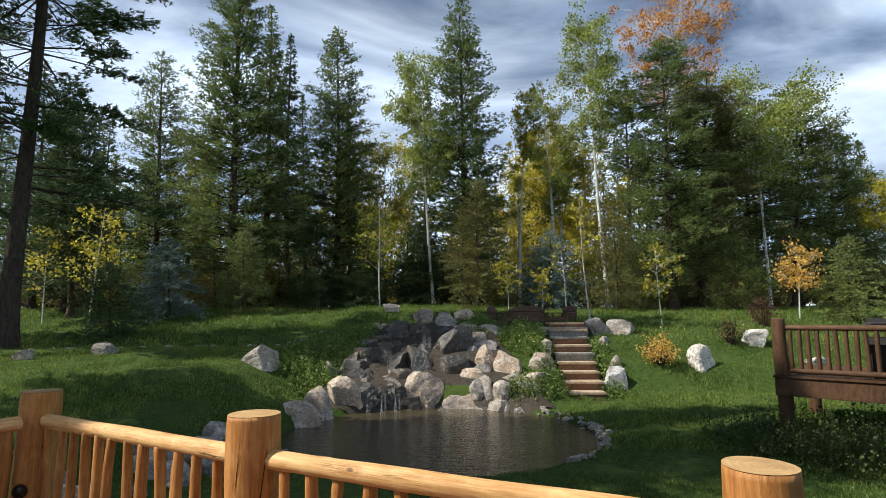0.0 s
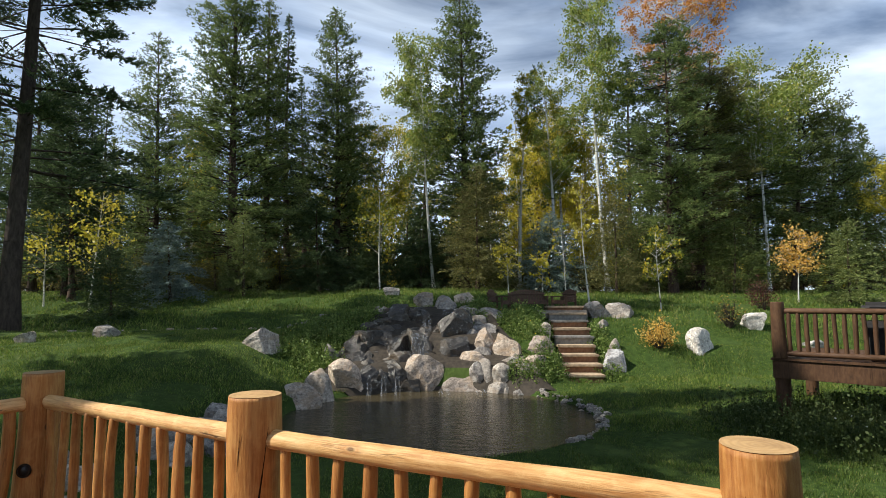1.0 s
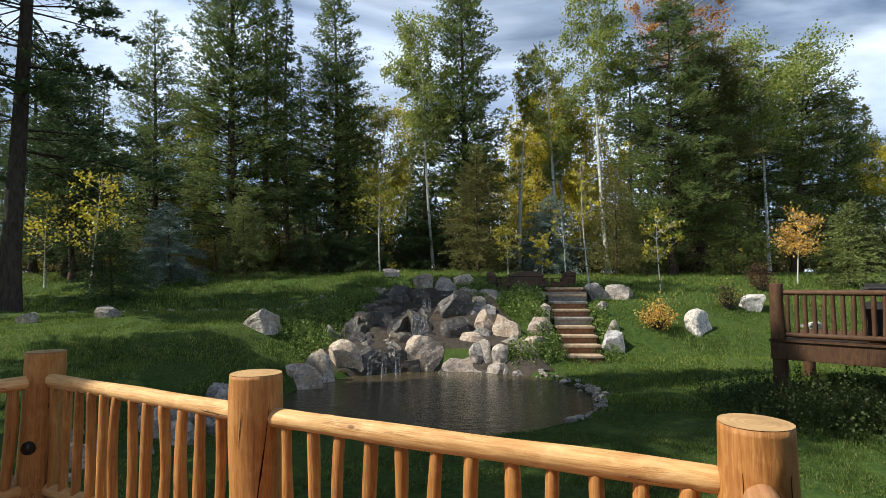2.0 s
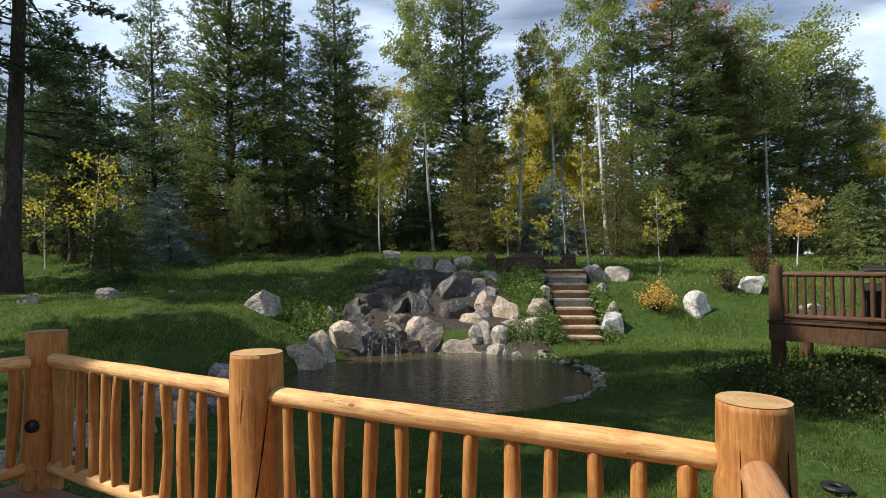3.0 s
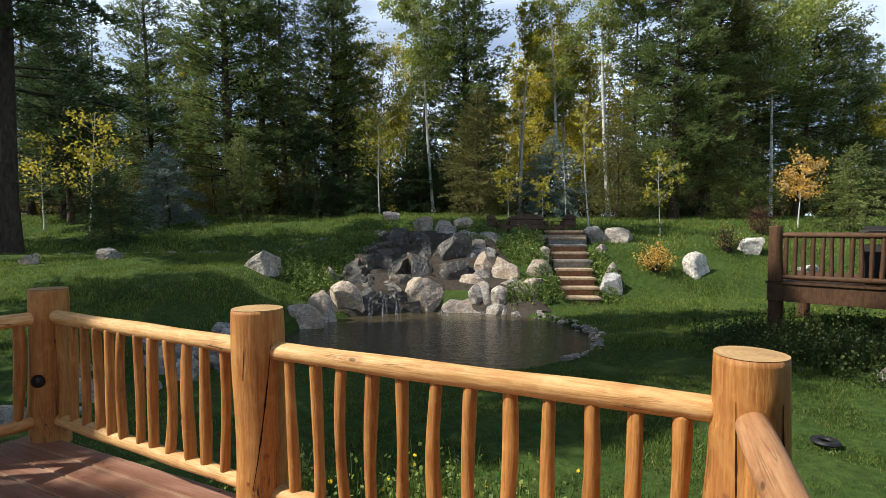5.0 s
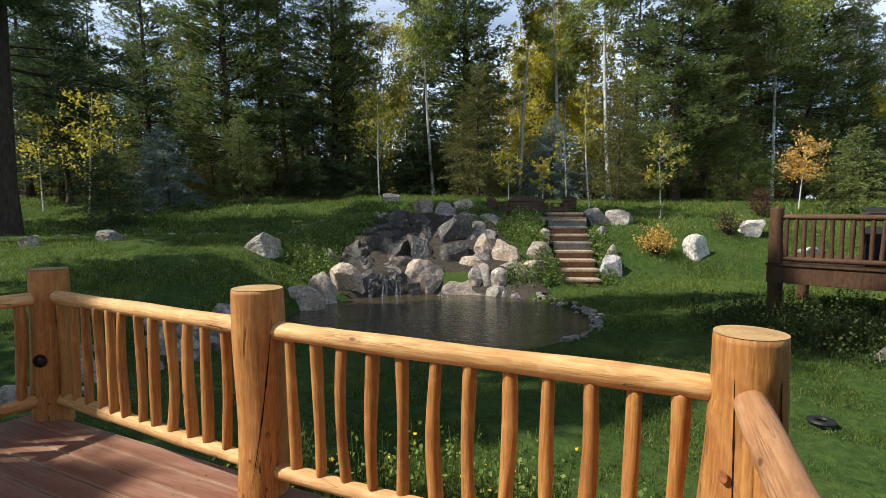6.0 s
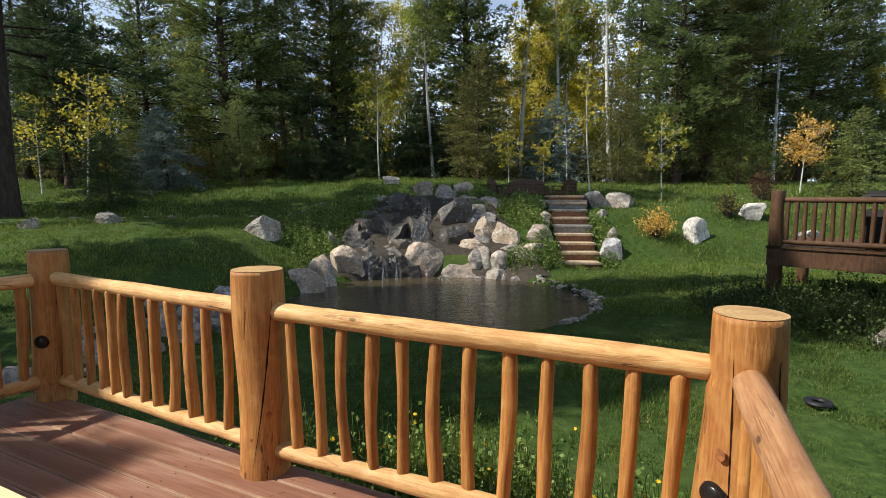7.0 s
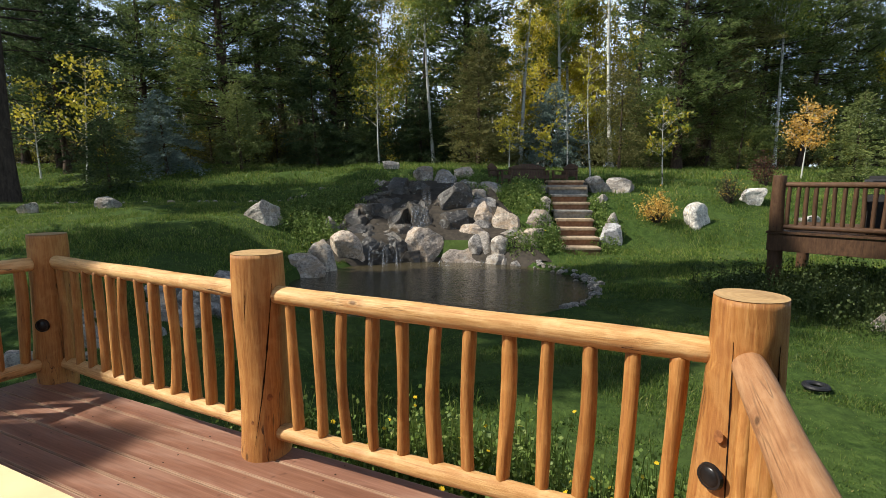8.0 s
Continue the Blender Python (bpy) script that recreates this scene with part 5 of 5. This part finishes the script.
# unseen pines beside the lawn, placed to cast the shade over pond and deck
for k, (x, y, h, r, low) in enumerate((
    (-11.3, 1.65, 11.4, 0.95, 0.68), (-11.3, 0.60, 10.6, 0.38, 0.90), (-12.0, 4.4, 21.0, 2.4, 0.25), (-12.6, 6.6, 21.5, 2.4, 0.36), (-12.0, 8.6, 20.0, 2.2, 0.43),
    (-15.2, 13.3, 18.0, 2.2, 0.45), (-13.8, 9.3, 15.5, 2.0, 0.40), (-15.6, 7.6, 22.5, 2.3, 0.45), (-14.4, 5.2, 22.5, 2.3, 0.45), (-18.0, 15.0, 16.0, 2.2, 0.12), (-20.5, 16.6, 17.0, 2.4, 0.10), (-12.2, 2.8, 15.5, 1.6, 0.50))):
    conifer(x, y, h, r, 500 + k, ndl_pine, "unseen tall pine beside the lawn, added for its shade", 0.0 if k < 2 else 0.2, low, 4000 if k < 2 else 9500, "pine", group="pines beside the lawn", fine=1.6)

# ---------------------------------------------------------------- low plants
shrub(6.15, 15.3, 0.95, 0.58, 601, lf_gold, "small golden-yellow autumn shrub on the bank", 1150, 0.052)
shrub(8.95, 16.6, 0.95, 0.50, 602, lf_brown, "sparse orange-brown twiggy shrub", 260, 0.05)
shrub(8.95, 16.65, 1.0, 0.45, 605, lf_gold, "sparse orange-brown twiggy shrub", 130, 0.05)
shrub(11.2, 18.6, 1.25, 0.55, 603, lf_red, "dark red-leaved shrub on the bank", 900, 0.055)


def weeds(name, spots, seed, label, tall=0.45, per=55, leaf=0.07, flowers=None, n_flow=0, mat=None):
    """A bed of stalks and leaves over the given spots (x, y, radius)."""
    rng = np.random.default_rng(seed)
    tri, quads, fl = [], [], []
    for x, y, r in spots:
        n = int(per * r * r * 12)
        a, d = rng.uniform(0, 6.283, n), r * np.sqrt(rng.uniform(0, 1, n))
        px, py = x + d * np.cos(a), y + d * np.sin(a)
        pz = np.array([height(i, j) for i, j in zip(px, py)])
        hh = tall * rng.uniform(0.35, 1.1, n) * (1.1 - 0.5 * d / r)
        root = np.stack([px, py, pz - 0.03], 1)
        tip = root + np.stack([rng.normal(0, 0.12, n) * hh, rng.normal(0, 0.12, n) * hh, hh], 1)
        tri.append(sticks(root, tip, np.full(n, 0.004), np.full(n, 0.002)))
        m = 7 if tall < 0.56 or per < 30 else 13
        s = rng.uniform(0.15, 1.0, (n * m, 1))
        q = np.repeat(root, m, 0) + np.repeat(tip - root, m, 0) * s + rng.normal(0, 0.035, (n * m, 3))
        quads.append(leaf_quads(rng, q, leaf))
        if n_flow:
            k = rng.choice(n, min(n, max(1, int(n_flow * r * r * 12))), replace=False)
            fl.append(tip[k] + (0, 0, 0.02))
    ob = thing(name, (0, 0, 0), label, "plants", kind="stuff")
    part("stalks", tri_mesh("stalks", np.concatenate(tri), mat or lf_weed), None, ob)
    part("leaves", quad_mesh("leaves", np.concatenate(quads), mat or lf_weed), None, ob)
    if fl:
        c = np.concatenate(fl)
        k = 7
        n = len(c)
        a = np.tile(np.arange(k) * 2 * math.pi / k, n)
        nrm = np.repeat(unit(rng.normal(0, 0.35, (n, 3)) + (0, -0.5, 0.8)), k, 0)
        u = unit(np.cross(nrm, (1.0, 0.2, 0.1)))
        v = np.cross(nrm, u)
        d = u * np.cos(a)[:, None] + v * np.sin(a)[:, None]
        e = np.cross(nrm, d)
        cc = np.repeat(c, k, 0)
        sz = np.repeat(rng.uniform(0.010, 0.016, n), k)[:, None]
        part("flowers", quad_mesh("flowers", np.stack([cc, cc + d * sz * 0.6 + e * sz * 0.35, cc + d * sz * 1.2, cc + d * sz * 0.6 - e * sz * 0.35], 1), flowers), None, ob)
    return ob


near_bed = [(P2 + U * s + V * o) for s, o in ((0.25, 0.55), (0.7, 0.6), (1.15, 0.6), (1.6, 0.7), (0.5, 0.95), (1.0, 1.0), (-0.6, 0.6), (1.9, 0.75))]
weeds("flower_bed", [(p.x, p.y, 0.36) for p in near_bed], 701, "yellow daisies and green weeds beside the deck", 0.84, 150, 0.030, petal_yellow, 8.0)
weeds("flower_bed", [(p.x, p.y, 0.36) for p in near_bed], 702, "white daisies and green weeds beside the deck", 0.60, 190, 0.032, petal_white, 1.6)
weeds("weed_bed", [(2.35, 13.75, 0.55), (2.9, 13.9, 0.45), (1.95, 13.6, 0.35), (2.9, 14.6, 0.4), (2.6, 15.6, 0.5), (2.1, 16.1, 0.5), (3.0, 16.3, 0.4), (2.5, 16.9, 0.4)], 703, "lush green flower bed between rocks and steps", 0.55, 60, 0.055, petal_yellow, 1.5)
weeds("weed_bed", [(4.65, 14.9, 0.35), (4.6, 15.6, 0.35), (4.45, 14.3, 0.35), (4.7, 16.3, 0.35)], 704, "green plants beside the garden steps", 0.45, 60, 0.055, petal_white, 1.0)
weeds("weed_bed", [(-3.2, 14.4, 0.6), (-3.7, 14.8, 0.7), (-2.9, 15.5, 0.7), (-3.6, 15.8, 0.7), (-3.9, 14.0, 0.5), (-3.4, 13.5, 0.4), (-2.4, 16.4, 0.6)], 705, "tall green weeds on the bank beside the waterfall", 0.5, 34, 0.055, petal_yellow, 0.5)
weeds("weed_bed", [(0.9, 16.3, 0.45), (1.3, 17.2, 0.45), (0.9, 17.3, 0.5)], 706, "dark green shrubs above the waterfall rocks", 0.5, 55, 0.055)
weeds("weed_bed", [(5.2, 8.9, 0.7), (6.0, 8.6, 0.8), (6.6, 7.9, 0.8), (5.3, 8.0, 0.6), (5.9, 7.2, 0.7), (6.9, 9.0, 0.8), (6.3, 9.8, 0.7), (5.3, 9.9, 0.6), (7.4, 7.6, 0.9), (6.6, 6.8, 0.7), (7.9, 8.6, 0.8)], 707, "tangled green weeds round the far deck, coloured dark for shade", 0.7, 26, 0.042, petal_white, 0.35, lf_weed_shade)


def grass(seed, n, area, hgt, wid, mat, name, label, dense=None, patchy=0.0):
    """Blades of grass over an oblong of ground."""
    rng = np.random.default_rng(seed)
    x0, x1, y0, y1 = area
    px, py = rng.uniform(x0, x1, n), rng.uniform(y0, y1, n)
    keep = np.hypot((px + 0.1) / 3.2, (py - 10.8) / 3.2) > 0.99
    keep &= np.abs(px) < 0.93 * py + 1.2
    keep &= ~((px > 3.1) & (px < 4.6) & (py > 13.95) & (py < 17.6))
    keep &= ~((px > 1.1) & (px < 5.0) & (py > 17.3) & (py < 19.75))
    keep &= ~((np.abs(px + 0.4) < 1.9) & (py > 13) & (py < 18))
    dv = (px - P2.x) * V.x + (py - P2.y) * V.y
    keep &= dv > 0.2
    if patchy:
        keep &= np.array([noise.noise((i * 0.45, j * 0.45, 7.7)) for i, j in zip(px, py)]) > rng.uniform(-0.9, patchy, n)
    px, py = px[keep], py[keep]
    n = len(px)
    pz = np.array([height(i, j) for i, j in zip(px, py)])
    var = np.array([0.75 + 0.6 * noise.noise((i * 0.8, j * 0.8, 1.3)) + 0.7 * noise.noise((i * 3.1, j * 3.1, 4.2)) for i, j in zip(px, py)])
    hh = hgt * rng.uniform(0.5, 1.3, n) * np.clip(var, 0.3, 1.7)
    root = np.stack([px, py, pz - 0.01], 1)
    d = rng.normal(0, 0.42, (n, 3)) * (1, 1, 0) + (0, 0, 1)
    s = unit(np.cross(d, rng.normal(0, 1, (n, 3)))) * (wid * rng.uniform(0.6, 1.3, n))[:, None]
    tri = np.stack([root - s, root + s, root + unit(d) * hh[:, None]], 1)
    return solo(name, tri_mesh(name, tri, mat), None, label, "grass", "stuff")


grass(801, 210000, (-8, 8, 3.0, 9.0), 0.055, 0.005, blade, "lawn_grass", "short mown green lawn grass")
grass(802, 200000, (-13, 13, 9.0, 17.0), 0.095, 0.009, blade_bank_sun, "bank_grass", "green grass on the banks")
grass(803, 130000, (-24, 22, 17.0, 27.5), 0.16, 0.014, blade_bank_sun, "meadow_grass", "long rough grass before the wood")


# ---------------------------------------------------------------- pieces of the deck
for k, (a, b, off) in enumerate(boards):
    part("board", box_bm(b - a, board_w, 0.035, 0.005), deck_red, deck, m=deck_m @ pose((a + b) / 2, off, -0.0185 + 0.0008 * (k % 3)))
for k in range(6):
    part("joist", box_bm(0.05, 4.2, 0.18, 0.004), joist_dark, deck, m=deck_m @ pose(s1 + (s3 - s1) * k / 5, -2.05, -0.13))
nail = mesh_of("nail", [(0.005 * math.cos(k * 1.047), 0.005 * math.sin(k * 1.047), 0.0) for k in range(6)] + [(0, 0, 0.0015)], [(k, (k + 1) % 6, 6) for k in range(6)], nail_steel)
rng = random.Random(3)
for k in range(16):
    off = 0.09 - (board_w + gap) * (k + 0.5)
    for j in range(6):
        for e in (-0.042, 0.042):
            part("nail", nail, None, deck, m=deck_m @ pose(s1 + (s3 - s1) * j / 5 + rng.uniform(-0.012, 0.012), off + e + rng.uniform(-0.008, 0.008), 0.0012))
part("rim_joist", box_bm(s3 - s1 + 0.3, 0.05, 0.2, 0.004), joist_dark, deck, m=deck_m @ pose((s1 + s3) / 2, 0.06, -0.14))
for k in range(4):
    part("pier", box_bm(0.15, 0.15, 1.0, 0.01), joist_dark, deck, m=deck_m @ pose(s1 + (s3 - s1) * (k % 2), -0.1 - 3.6 * (k // 2), -0.70))
